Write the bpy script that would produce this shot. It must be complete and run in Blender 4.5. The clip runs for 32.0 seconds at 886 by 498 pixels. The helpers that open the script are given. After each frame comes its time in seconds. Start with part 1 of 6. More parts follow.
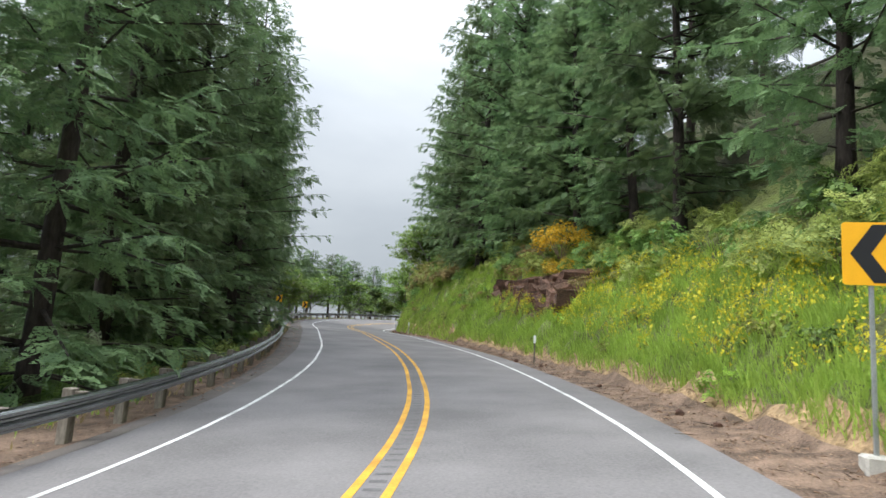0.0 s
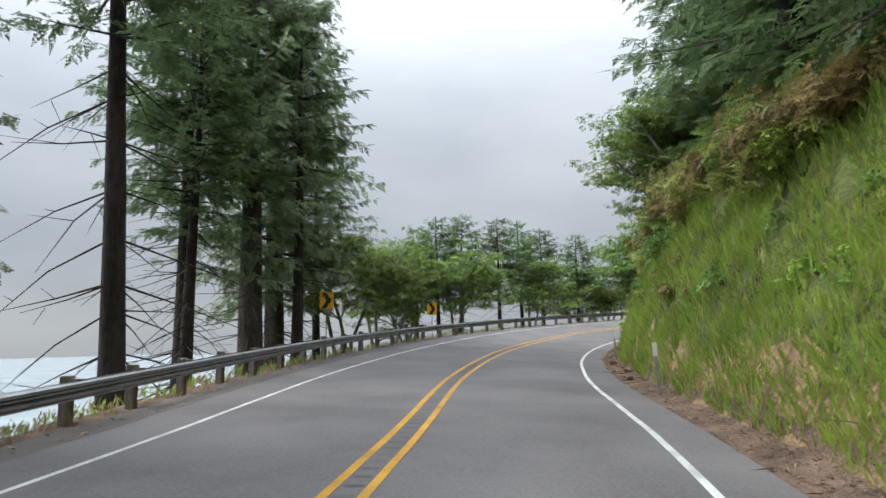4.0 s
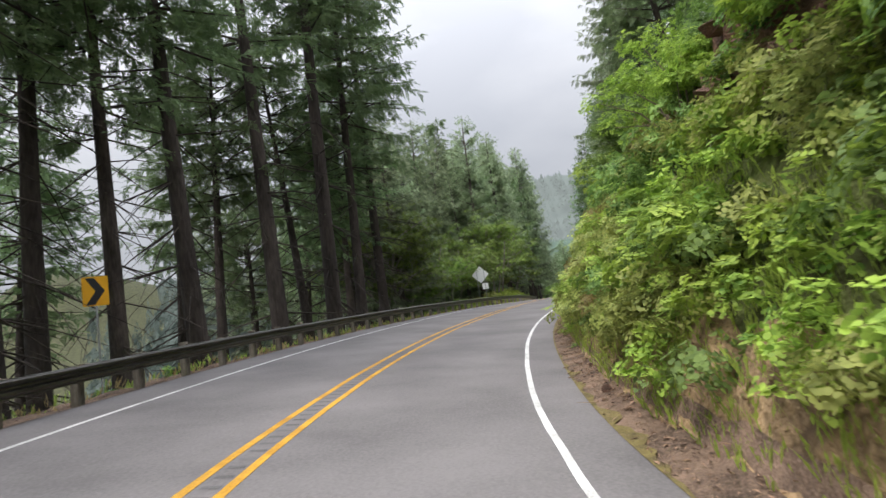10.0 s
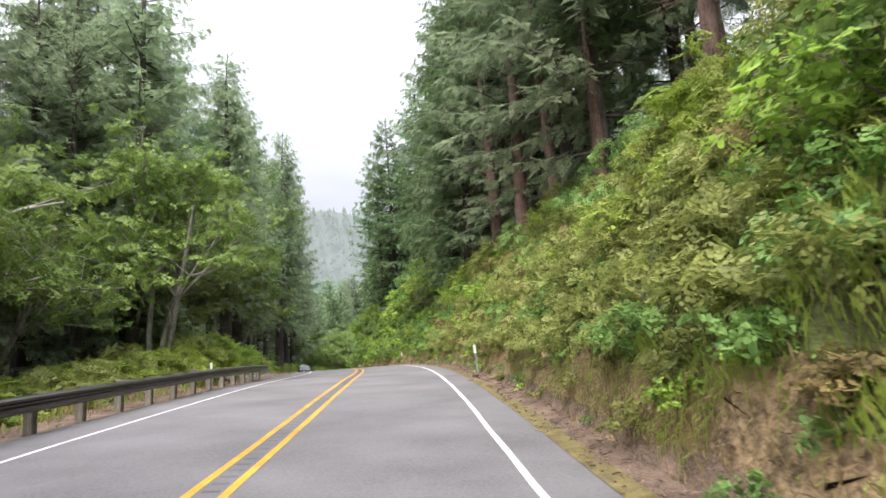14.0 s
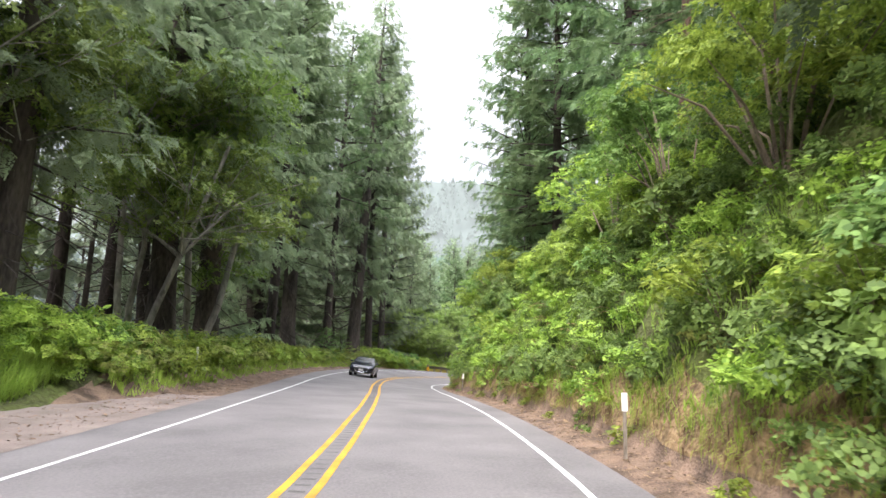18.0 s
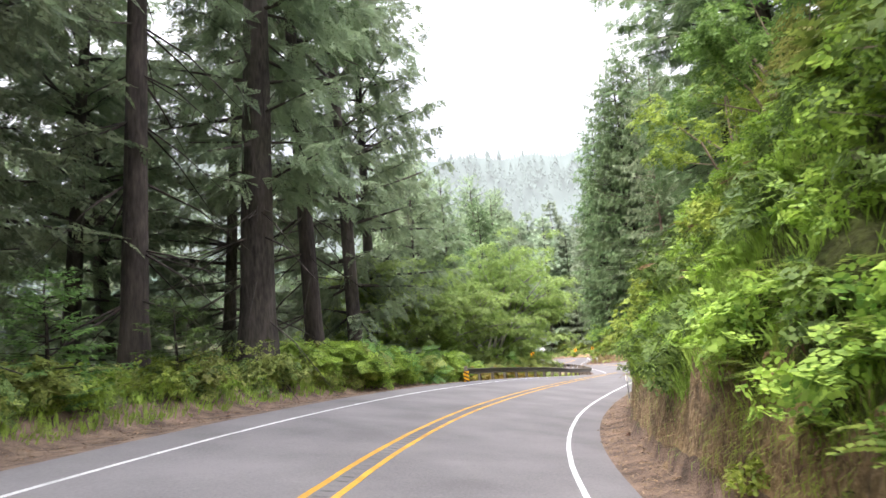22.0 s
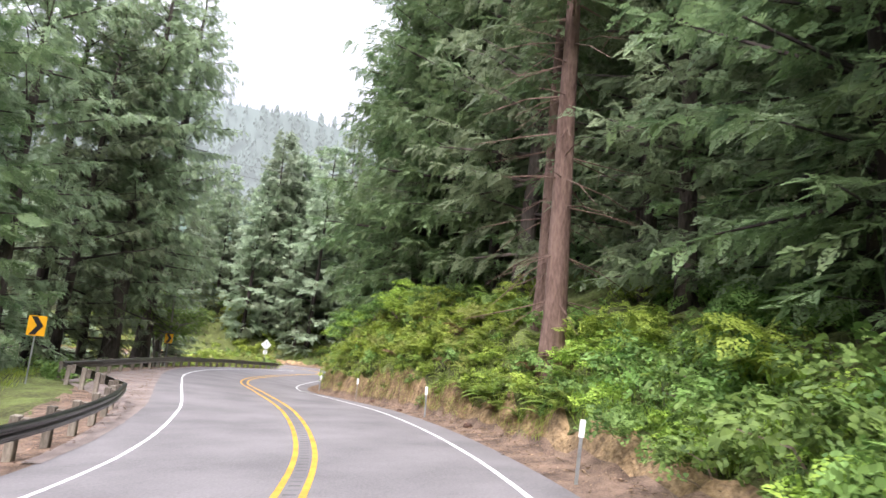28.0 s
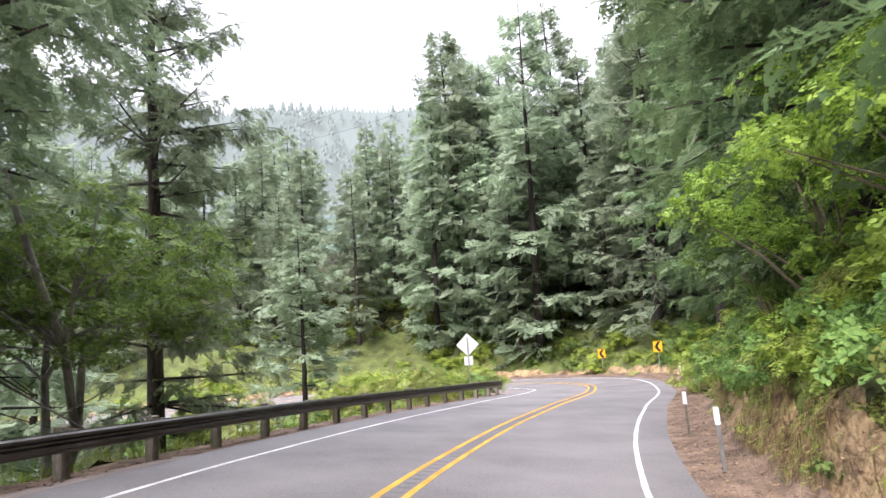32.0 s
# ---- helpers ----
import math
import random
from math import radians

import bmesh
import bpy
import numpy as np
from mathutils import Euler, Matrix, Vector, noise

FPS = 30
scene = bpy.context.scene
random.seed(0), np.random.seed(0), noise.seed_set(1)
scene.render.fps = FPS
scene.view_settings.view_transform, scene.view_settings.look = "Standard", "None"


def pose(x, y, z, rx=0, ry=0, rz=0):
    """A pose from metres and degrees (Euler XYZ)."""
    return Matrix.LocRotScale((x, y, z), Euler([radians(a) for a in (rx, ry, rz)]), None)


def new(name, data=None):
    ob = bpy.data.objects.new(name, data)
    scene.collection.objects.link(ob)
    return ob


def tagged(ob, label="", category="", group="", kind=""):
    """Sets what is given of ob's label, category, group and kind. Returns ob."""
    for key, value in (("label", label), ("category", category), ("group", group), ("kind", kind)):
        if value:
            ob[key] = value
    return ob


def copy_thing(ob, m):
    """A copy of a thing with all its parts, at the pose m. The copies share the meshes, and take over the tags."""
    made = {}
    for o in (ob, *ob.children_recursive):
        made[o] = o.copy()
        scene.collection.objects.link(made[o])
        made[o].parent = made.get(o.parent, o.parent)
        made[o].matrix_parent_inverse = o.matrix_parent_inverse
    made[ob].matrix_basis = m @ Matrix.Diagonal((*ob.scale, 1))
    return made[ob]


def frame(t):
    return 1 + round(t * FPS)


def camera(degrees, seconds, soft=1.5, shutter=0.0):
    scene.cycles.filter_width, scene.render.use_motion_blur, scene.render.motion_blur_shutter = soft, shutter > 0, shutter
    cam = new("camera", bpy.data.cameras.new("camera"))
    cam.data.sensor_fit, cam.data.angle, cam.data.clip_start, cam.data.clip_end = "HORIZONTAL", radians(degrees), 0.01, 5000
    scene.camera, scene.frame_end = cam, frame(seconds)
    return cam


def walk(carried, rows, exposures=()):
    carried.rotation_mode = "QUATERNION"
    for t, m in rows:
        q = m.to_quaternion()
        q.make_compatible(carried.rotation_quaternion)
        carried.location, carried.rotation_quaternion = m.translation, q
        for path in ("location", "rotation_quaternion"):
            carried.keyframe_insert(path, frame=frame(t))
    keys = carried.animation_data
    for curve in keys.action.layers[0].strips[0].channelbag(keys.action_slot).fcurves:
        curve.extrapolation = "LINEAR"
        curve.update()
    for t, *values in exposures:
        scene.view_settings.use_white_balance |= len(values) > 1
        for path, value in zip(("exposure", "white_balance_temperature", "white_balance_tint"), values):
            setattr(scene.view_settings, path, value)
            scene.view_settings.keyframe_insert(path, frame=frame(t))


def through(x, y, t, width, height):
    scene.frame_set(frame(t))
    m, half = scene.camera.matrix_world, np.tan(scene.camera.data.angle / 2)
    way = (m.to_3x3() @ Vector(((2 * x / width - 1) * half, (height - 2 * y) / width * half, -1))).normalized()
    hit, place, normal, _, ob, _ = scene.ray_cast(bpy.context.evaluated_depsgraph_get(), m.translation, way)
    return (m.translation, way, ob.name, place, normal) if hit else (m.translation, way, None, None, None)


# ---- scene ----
cam = camera(69.21, 32.0, soft=1.5, shutter=0.08)
PATH = (  # seconds, x, y, z, pitch + 90, roll, yaw
    (0, 0.00, 0.00, 0.001, 98.71, -3.90, -0.00),
    (0.5, 0.69, 4.84, 0.240, 99.05, -4.05, 2.52),
    (1, 1.12, 9.80, 0.460, 99.11, -3.84, 5.79),
    (1.5, 1.21, 14.88, 0.690, 99.43, -3.34, 9.50),
    (2, 0.91, 20.06, 0.953, 99.42, -2.96, 13.16),
    (2.5, 0.40, 25.35, 1.237, 99.46, -2.15, 16.24),
    (3, -0.33, 30.73, 1.515, 99.15, -1.28, 18.66),
    (3.5, -1.31, 36.18, 1.784, 98.65, -0.33, 20.15),
    (4, -2.49, 41.68, 2.061, 98.14, 0.72, 20.45),
    (4.5, -3.81, 47.21, 2.330, 97.79, 1.88, 19.32),
    (5, -5.24, 52.75, 2.560, 97.78, 3.18, 16.50),
    (5.5, -6.62, 58.30, 2.765, 98.07, 4.03, 12.60),
    (6, -7.68, 63.87, 2.977, 98.45, 4.94, 7.92),
    (6.5, -8.27, 69.45, 3.202, 98.65, 5.49, 2.31),
    (7, -8.36, 75.03, 3.440, 98.62, 6.26, -3.88),
    (7.5, -7.94, 80.60, 3.712, 98.41, 6.82, -10.53),
    (8, -6.99, 86.13, 4.035, 98.11, 7.23, -17.34),
    (8.5, -5.38, 91.59, 4.363, 97.89, 7.64, -23.97),
    (9, -3.05, 96.95, 4.686, 97.57, 7.79, -30.48),
    (9.5, -0.03, 102.19, 5.006, 97.36, 7.77, -37.00),
    (10, 3.66, 107.22, 5.341, 97.24, 7.91, -42.99),
    (10.5, 7.92, 112.01, 5.696, 97.20, 7.80, -48.22),
    (11, 12.65, 116.49, 6.093, 97.37, 7.61, -52.97),
    (11.5, 17.73, 120.66, 6.482, 97.58, 7.24, -57.16),
    (12, 23.01, 124.58, 6.845, 97.97, 6.62, -60.56),
    (12.5, 28.42, 128.24, 7.203, 98.47, 5.92, -62.96),
    (13, 33.88, 131.68, 7.561, 98.99, 5.07, -64.39),
    (13.5, 39.29, 134.97, 7.906, 99.18, 4.20, -64.94),
    (14, 44.62, 138.13, 8.212, 99.14, 3.47, -64.63),
    (14.5, 49.91, 141.13, 8.486, 99.02, 2.60, -63.78),
    (15, 55.17, 144.03, 8.733, 98.95, 1.69, -62.45),
    (15.5, 60.38, 146.92, 8.943, 98.88, 0.77, -60.81),
    (16, 65.56, 149.86, 9.093, 98.81, -0.14, -59.06),
    (16.5, 70.72, 152.89, 9.169, 98.71, -1.02, -57.38),
    (17, 75.86, 156.03, 9.179, 98.57, -1.84, -55.95),
    (17.5, 80.96, 159.30, 9.164, 98.22, -2.54, -54.46),
    (18, 85.96, 162.74, 9.146, 98.06, -2.56, -52.91),
    (18.5, 90.84, 166.33, 9.114, 97.94, -2.62, -51.24),
    (19, 95.59, 170.07, 9.026, 97.73, -2.37, -49.63),
    (19.5, 100.24, 173.93, 8.857, 97.58, -1.45, -48.18),
    (20, 104.86, 177.86, 8.634, 97.59, -0.15, -47.17),
    (20.5, 109.47, 181.82, 8.376, 97.60, 0.94, -47.19),
    (21, 114.07, 185.80, 8.103, 97.73, 2.23, -47.95),
    (21.5, 118.68, 189.74, 7.824, 97.84, 3.59, -49.35),
    (22, 123.36, 193.53, 7.544, 97.90, 4.70, -51.40),
    (22.5, 128.12, 197.05, 7.260, 97.72, 5.82, -54.01),
    (23, 132.98, 200.26, 6.978, 97.52, 6.56, -57.44),
    (23.5, 137.91, 203.09, 6.710, 97.30, 6.69, -61.45),
    (24, 142.85, 205.50, 6.477, 97.22, 6.20, -65.48),
    (24.5, 147.75, 207.49, 6.284, 97.17, 5.34, -69.18),
    (25, 152.62, 209.05, 6.122, 97.44, 4.06, -72.29),
    (25.5, 157.53, 210.26, 5.990, 97.70, 2.25, -74.67),
    (26, 162.55, 211.27, 5.876, 97.93, 0.20, -75.92),
    (26.5, 167.71, 212.19, 5.732, 98.15, -1.86, -75.96),
    (27, 173.02, 213.23, 5.522, 98.36, -3.70, -74.68),
    (27.5, 178.48, 214.57, 5.251, 98.59, -5.10, -71.99),
    (28, 184.02, 216.33, 4.949, 98.84, -5.82, -67.79),
    (28.5, 189.54, 218.60, 4.661, 99.14, -6.34, -63.25),
    (29, 194.89, 221.40, 4.438, 99.35, -5.62, -58.15),
    (29.5, 199.94, 224.71, 4.268, 99.52, -4.52, -52.81),
    (30, 204.62, 228.45, 4.095, 99.51, -2.60, -48.27),
    (30.5, 208.98, 232.41, 3.872, 99.32, -0.19, -45.27),
    (31, 213.11, 236.33, 3.605, 99.10, 1.77, -44.57),
    (31.5, 217.08, 240.00, 3.330, 98.91, 3.12, -45.99),
    (32, 220.91, 243.25, 3.082, 98.87, 3.89, -48.81),
)

EXPOSURES = ((0.0, 0.8, 6350, 8), (1.0, 1.1, 6350, 8), (2.0, 0.85, 6350, 8), (2.5, 0.75, 6350, 8), (5.0, 0.45, 6350, 9), (6.5, 0.1, 6350, 9), (8.0, 0.1, 6450, 12), (9.0, 0.35, 6600, 13), (10.0, 0.68, 6600, 13), (11.0, 0.9, 6600, 13), (13.0, 1.22, 6600, 13), (14.0, 1.25, 6600, 15), (17.0, 1.6, 6600, 16), (19.0, 1.75, 6600, 17), (21.5, 1.85, 6600, 18), (23.0, 1.55, 6600, 18), (24.0, 1.35, 6600, 18), (25.0, 1.27, 6600, 18), (28.0, 1.45, 6450, 20), (30.0, 1.6, 6500, 20), (32.0, 1.52, 6450, 20))  # seconds, stops, kelvin, tint
walk(cam, [(t, pose(x, y, z, rx, ry, rz)) for t, x, y, z, rx, ry, rz in PATH], EXPOSURES)

# ---- sky and sun: a bright, closed cloud cover ----
SUN_EL, SUN_ROT = radians(50), radians(260)
world = bpy.data.worlds.new("overcast_sky")
scene.world = world
world.use_nodes = True
wn, wl = world.node_tree.nodes, world.node_tree.links
wn.clear()
w_out = wn.new("ShaderNodeOutputWorld")
w_bg = wn.new("ShaderNodeBackground")
w_sky = wn.new("ShaderNodeTexSky")
w_sky.sky_type, w_sky.sun_disc, w_sky.sun_elevation, w_sky.sun_rotation = "NISHITA", False, SUN_EL, SUN_ROT
w_tc = wn.new("ShaderNodeTexCoord")
w_map = wn.new("ShaderNodeMapping")
w_map.inputs["Scale"].default_value = (1.0, 1.0, 2.6)
w_noise = wn.new("ShaderNodeTexNoise")
w_noise.inputs["Scale"].default_value, w_noise.inputs["Detail"].default_value = 2.2, 6.0
w_ramp = wn.new("ShaderNodeValToRGB")
w_ramp.color_ramp.elements[0].position, w_ramp.color_ramp.elements[0].color = 0.34, (2.5, 2.66, 2.9, 1)
w_ramp.color_ramp.elements[1].position, w_ramp.color_ramp.elements[1].color = 0.66, (3.25, 3.4, 3.58, 1)
w_mix = wn.new("ShaderNodeMix")
w_mix.data_type = "RGBA"
w_mix.inputs["Factor"].default_value = 0.93
wl.new(w_tc.outputs["Generated"], w_map.inputs["Vector"])
wl.new(w_map.outputs["Vector"], w_noise.inputs["Vector"])
wl.new(w_noise.outputs["Fac"], w_ramp.inputs["Fac"])
wl.new(w_sky.outputs["Color"], w_mix.inputs[6])
# an overcast dome is brightest overhead
w_sep, w_pow, w_mul, w_up = wn.new("ShaderNodeSeparateXYZ"), wn.new("ShaderNodeMath"), wn.new("ShaderNodeMath"), wn.new("ShaderNodeVectorMath")
w_pow.operation, w_pow.inputs[1].default_value = "POWER", 2.2
w_mul.operation, w_mul.inputs[1].default_value, w_mul.inputs[2].default_value = "MULTIPLY_ADD", 7.8, 1.0
w_up.operation = "SCALE"
w_pow.use_clamp = True
wl.new(w_tc.outputs["Generated"], w_sep.inputs["Vector"])
wl.new(w_sep.outputs["Z"], w_pow.inputs[0]), wl.new(w_pow.outputs[0], w_mul.inputs[0])
wl.new(w_ramp.outputs["Color"], w_up.inputs[0]), wl.new(w_mul.outputs[0], w_up.inputs["Scale"])
wl.new(w_up.outputs[0], w_mix.inputs[7])
wl.new(w_mix.outputs[2], w_bg.inputs["Color"])
w_bg.inputs["Strength"].default_value = 0.1
wl.new(w_bg.outputs["Background"], w_out.inputs["Surface"])

sun_data = bpy.data.lights.new("sun", "SUN")
sun_data.energy, sun_data.angle, sun_data.color = 2.2, radians(30), (1.0, 0.96, 0.9)
sun = new("sun", sun_data)
sun.rotation_euler = (radians(40), 0, radians(-80))


# ---- materials ----
def material(name, rough=0.8, metal=0.0, spec=0.3):
    m = bpy.data.materials.new(name)
    m.use_nodes = True
    b = m.node_tree.nodes["Principled BSDF"]
    b.inputs["Roughness"].default_value, b.inputs["Metallic"].default_value = rough, metal
    b.inputs["Specular IOR Level"].default_value = spec
    return m, m.node_tree.nodes, m.node_tree.links, b


def mottled(name, dark, light, scale=3.0, fine=40.0, rough=0.85, bump=0.3, metal=0.0, spec=0.3, stretch=(1, 1, 1), per_object=0.0, dist=0.02):
    """Two scales of colour noise with fine relief, in object space at true size."""
    m, n, l, b = material(name, rough, metal, spec)
    tc, mp = n.new("ShaderNodeTexCoord"), n.new("ShaderNodeMapping")
    mp.inputs["Scale"].default_value = stretch
    n1, n2 = n.new("ShaderNodeTexNoise"), n.new("ShaderNodeTexNoise")
    n1.inputs["Scale"].default_value, n1.inputs["Detail"].default_value = scale, 4
    n2.inputs["Scale"].default_value, n2.inputs["Detail"].default_value = fine, 3
    mixf, ramp = n.new("ShaderNodeMix"), n.new("ShaderNodeValToRGB")
    mixf.inputs["Factor"].default_value = 0.4
    ramp.color_ramp.elements[0].position, ramp.color_ramp.elements[1].position = 0.36, 0.64
    ramp.color_ramp.elements[0].color, ramp.color_ramp.elements[1].color = (*dark, 1), (*light, 1)
    l.new(tc.outputs["Object"], mp.inputs["Vector"])
    for t in (n1, n2):
        l.new(mp.outputs["Vector"], t.inputs["Vector"])
    l.new(n1.outputs["Fac"], mixf.inputs[2]), l.new(n2.outputs["Fac"], mixf.inputs[3])
    l.new(mixf.outputs[0], ramp.inputs["Fac"])
    colour = ramp.outputs["Color"]
    if per_object:
        info, hsv, mr = n.new("ShaderNodeObjectInfo"), n.new("ShaderNodeHueSaturation"), n.new("ShaderNodeMapRange")
        mr.inputs["To Min"].default_value, mr.inputs["To Max"].default_value = 1 - per_object, 1 + per_object
        l.new(info.outputs["Random"], mr.inputs["Value"]), l.new(mr.outputs[0], hsv.inputs["Value"])
        l.new(colour, hsv.inputs["Color"])
        colour = hsv.outputs["Color"]
    l.new(colour, b.inputs["Base Color"])
    if bump:
        bp = n.new("ShaderNodeBump")
        bp.inputs["Strength"].default_value, bp.inputs["Distance"].default_value = bump, dist
        l.new(n2.outputs["Fac"], bp.inputs["Height"]), l.new(bp.outputs["Normal"], b.inputs["Normal"])
    return m


def leafy(name, dark, light, through=0.35, vary=0.25, rough=0.6, cut="", size=10.0):
    """Leaves or needles: each spray a shade of its own, each plant too; some light passes through.
    cut: the outline of single leaves, needles or blades within a spray."""
    m, n, l, b = material(name, rough, 0.0, 0.25)
    geo, info, ramp = n.new("ShaderNodeNewGeometry"), n.new("ShaderNodeObjectInfo"), n.new("ShaderNodeValToRGB")
    ramp.color_ramp.elements[0].color, ramp.color_ramp.elements[1].color = (*dark, 1), (*light, 1)
    hsv, mr, mh = n.new("ShaderNodeHueSaturation"), n.new("ShaderNodeMapRange"), n.new("ShaderNodeMapRange")
    mr.inputs["To Min"].default_value, mr.inputs["To Max"].default_value = 1 - vary, 1 + vary
    mh.inputs["To Min"].default_value, mh.inputs["To Max"].default_value = 0.485, 0.515
    trl, mix = n.new("ShaderNodeBsdfTranslucent"), n.new("ShaderNodeMixShader")
    mix.inputs["Fac"].default_value = through
    l.new(info.outputs["Random"], mr.inputs["Value"]), l.new(info.outputs["Random"], mh.inputs["Value"])
    shade, out = geo.outputs["Random Per Island"], n["Material Output"]
    surface = mix.outputs["Shader"]
    if cut:
        tc, mp = n.new("ShaderNodeTexCoord"), n.new("ShaderNodeMapping")
        l.new(tc.outputs["Object"], mp.inputs["Vector"])
        test, clear, mask, blend = n.new("ShaderNodeMath"), n.new("ShaderNodeBsdfTransparent"), n.new("ShaderNodeMixShader"), n.new("ShaderNodeMix")
        if cut == "leaf":
            tex = n.new("ShaderNodeTexVoronoi")
            tex.inputs["Scale"].default_value = size
            value, test.operation, test.inputs[1].default_value = tex.outputs["Distance"], "LESS_THAN", 0.53
            sep = n.new("ShaderNodeSeparateColor")
            l.new(tex.outputs["Color"], sep.inputs[0])
            other = sep.outputs[0]
        else:
            tex = n.new("ShaderNodeTexNoise")
            tex.inputs["Scale"].default_value, tex.inputs["Detail"].default_value, tex.inputs["Roughness"].default_value = size, 4.0, 0.68
            mp.inputs["Scale"].default_value = (1, 1, 0.07) if cut == "blade" else (1, 1, 1.6)
            value, test.operation, test.inputs[1].default_value = tex.outputs["Fac"], "GREATER_THAN", 0.48 if cut == "blade" else 0.48
            other = tex.outputs["Fac"]
        l.new(mp.outputs["Vector"], tex.inputs["Vector"])
        blend.inputs["Factor"].default_value = 0.6
        l.new(shade, blend.inputs[2]), l.new(other, blend.inputs[3])
        shade = blend.outputs[0]
        # patches of fresher and drier growth
        patch, more = n.new("ShaderNodeTexNoise"), n.new("ShaderNodeMath")
        patch.inputs["Scale"].default_value, patch.inputs["Detail"].default_value = (0.9 if cut == "blade" else 1.6), 3.0
        l.new(tc.outputs["Object"], patch.inputs["Vector"])
        more.operation, more.inputs[1].default_value = "MULTIPLY_ADD", 1.6
        lower = n.new("ShaderNodeMath")
        lower.operation, lower.inputs[1].default_value = "SUBTRACT", 0.8
        l.new(shade, lower.inputs[0]), l.new(patch.outputs["Fac"], more.inputs[0]), l.new(lower.outputs[0], more.inputs[2])
        shade = more.outputs[0]
        l.new(value, test.inputs[0]), l.new(test.outputs[0], mask.inputs["Fac"])
        l.new(clear.outputs["BSDF"], mask.inputs[1]), l.new(mix.outputs["Shader"], mask.inputs[2])
        surface = mask.outputs["Shader"]
    l.new(shade, ramp.inputs["Fac"])
    l.new(ramp.outputs["Color"], hsv.inputs["Color"]), l.new(mr.outputs[0], hsv.inputs["Value"]), l.new(mh.outputs[0], hsv.inputs["Hue"])
    l.new(hsv.outputs["Color"], b.inputs["Base Color"]), l.new(hsv.outputs["Color"], trl.inputs["Color"])
    l.new(b.outputs["BSDF"], mix.inputs[1]), l.new(trl.outputs["BSDF"], mix.inputs[2]), l.new(surface, out.inputs["Surface"])
    return m


def plain(name, colour, rough=0.6, metal=0.0, spec=0.4, dirt=0.25, scale=6.0):
    d = tuple(c * (1 - dirt) for c in colour)
    return mottled(name, d, colour, scale, 60.0, rough, 0.05, metal, spec)


ASPHALT = mottled("asphalt", (0.112, 0.106, 0.107), (0.19, 0.179, 0.18), 0.45, 24.0, 0.88, 0.4, dist=0.004)
GROOVE = mottled("asphalt_groove", (0.075, 0.072, 0.072), (0.15, 0.145, 0.148), 2.0, 90.0, 0.95, 0.3, dist=0.004)
WHITE_LINE = mottled("white_road_paint", (0.36, 0.36, 0.35), (0.74, 0.74, 0.73), 1.5, 30.0, 0.7, 0.2, dist=0.004)
YELLOW_LINE = mottled("yellow_road_paint", (0.34, 0.17, 0.025), (0.64, 0.35, 0.035), 1.5, 30.0, 0.7, 0.2, dist=0.004)
DIRT = mottled("dirt_with_needles", (0.06, 0.042, 0.031), (0.27, 0.185, 0.135), 1.9, 26.0, 0.95, 0.9, dist=0.05)
SHOULDER = mottled("packed_gravel_shoulder", (0.085, 0.074, 0.068), (0.15, 0.132, 0.122), 0.7, 60.0, 0.95, 0.5, dist=0.015)
GRAVEL = mottled("pale_gravel", (0.15, 0.12, 0.105), (0.27, 0.222, 0.2), 1.2, 45.0, 0.95, 0.6, dist=0.02)
FOREST_FLOOR = mottled("forest_floor", (0.02, 0.022, 0.01), (0.065, 0.07, 0.028), 0.5, 6.0, 0.95, 0.9, dist=0.1)
BANK_EARTH = mottled("mossy_bank_earth", (0.045, 0.045, 0.018), (0.135, 0.17, 0.048), 0.8, 9.0, 0.95, 1.0, dist=0.1)
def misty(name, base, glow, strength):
    """Far woods outside the place itself, bright mist put into colour and glow."""
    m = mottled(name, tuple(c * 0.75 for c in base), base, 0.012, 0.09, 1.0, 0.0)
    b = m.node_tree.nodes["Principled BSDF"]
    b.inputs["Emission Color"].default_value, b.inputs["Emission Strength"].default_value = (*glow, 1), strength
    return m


# pale tint and weak emission stand in for haze over the ridges
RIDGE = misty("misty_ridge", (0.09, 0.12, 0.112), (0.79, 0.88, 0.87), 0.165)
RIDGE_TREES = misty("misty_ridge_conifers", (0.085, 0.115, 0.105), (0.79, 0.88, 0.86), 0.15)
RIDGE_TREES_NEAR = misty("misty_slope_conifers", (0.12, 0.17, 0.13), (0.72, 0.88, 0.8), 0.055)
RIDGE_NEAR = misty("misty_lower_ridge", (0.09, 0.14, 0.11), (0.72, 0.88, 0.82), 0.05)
WATER = mottled("sea_water", (0.25, 0.3, 0.33), (0.33, 0.38, 0.4), 0.01, 0.2, 0.2, 0.1, dist=0.2)
CUT_EARTH = mottled("raw_cut_earth", (0.11, 0.076, 0.045), (0.44, 0.305, 0.17), 1.7, 9.0, 0.95, 1.0, dist=0.09)
MOSS = mottled("yellow_moss", (0.085, 0.066, 0.034), (0.22, 0.18, 0.065), 4.0, 45.0, 0.95, 0.8, dist=0.02)
ROCK = mottled("reddish_rock", (0.06, 0.04, 0.032), (0.27, 0.15, 0.105), 1.3, 16.0, 0.9, 1.0, per_object=0.2, dist=0.12)
BARK_GREY = mottled("grey_spruce_bark", (0.03, 0.025, 0.022), (0.13, 0.108, 0.096), 2.0, 14.0, 0.95, 1.0, stretch=(1, 1, 0.3), per_object=0.3, dist=0.04)
BARK = mottled("spruce_bark", (0.02, 0.016, 0.014), (0.075, 0.06, 0.053), 2.0, 14.0, 0.95, 1.0, stretch=(1, 1, 0.3), per_object=0.3, dist=0.04)
BARK_RED = mottled("reddish_bark", (0.09, 0.055, 0.045), (0.24, 0.16, 0.13), 2.0, 14.0, 0.95, 1.0, stretch=(1, 1, 0.3), dist=0.04)
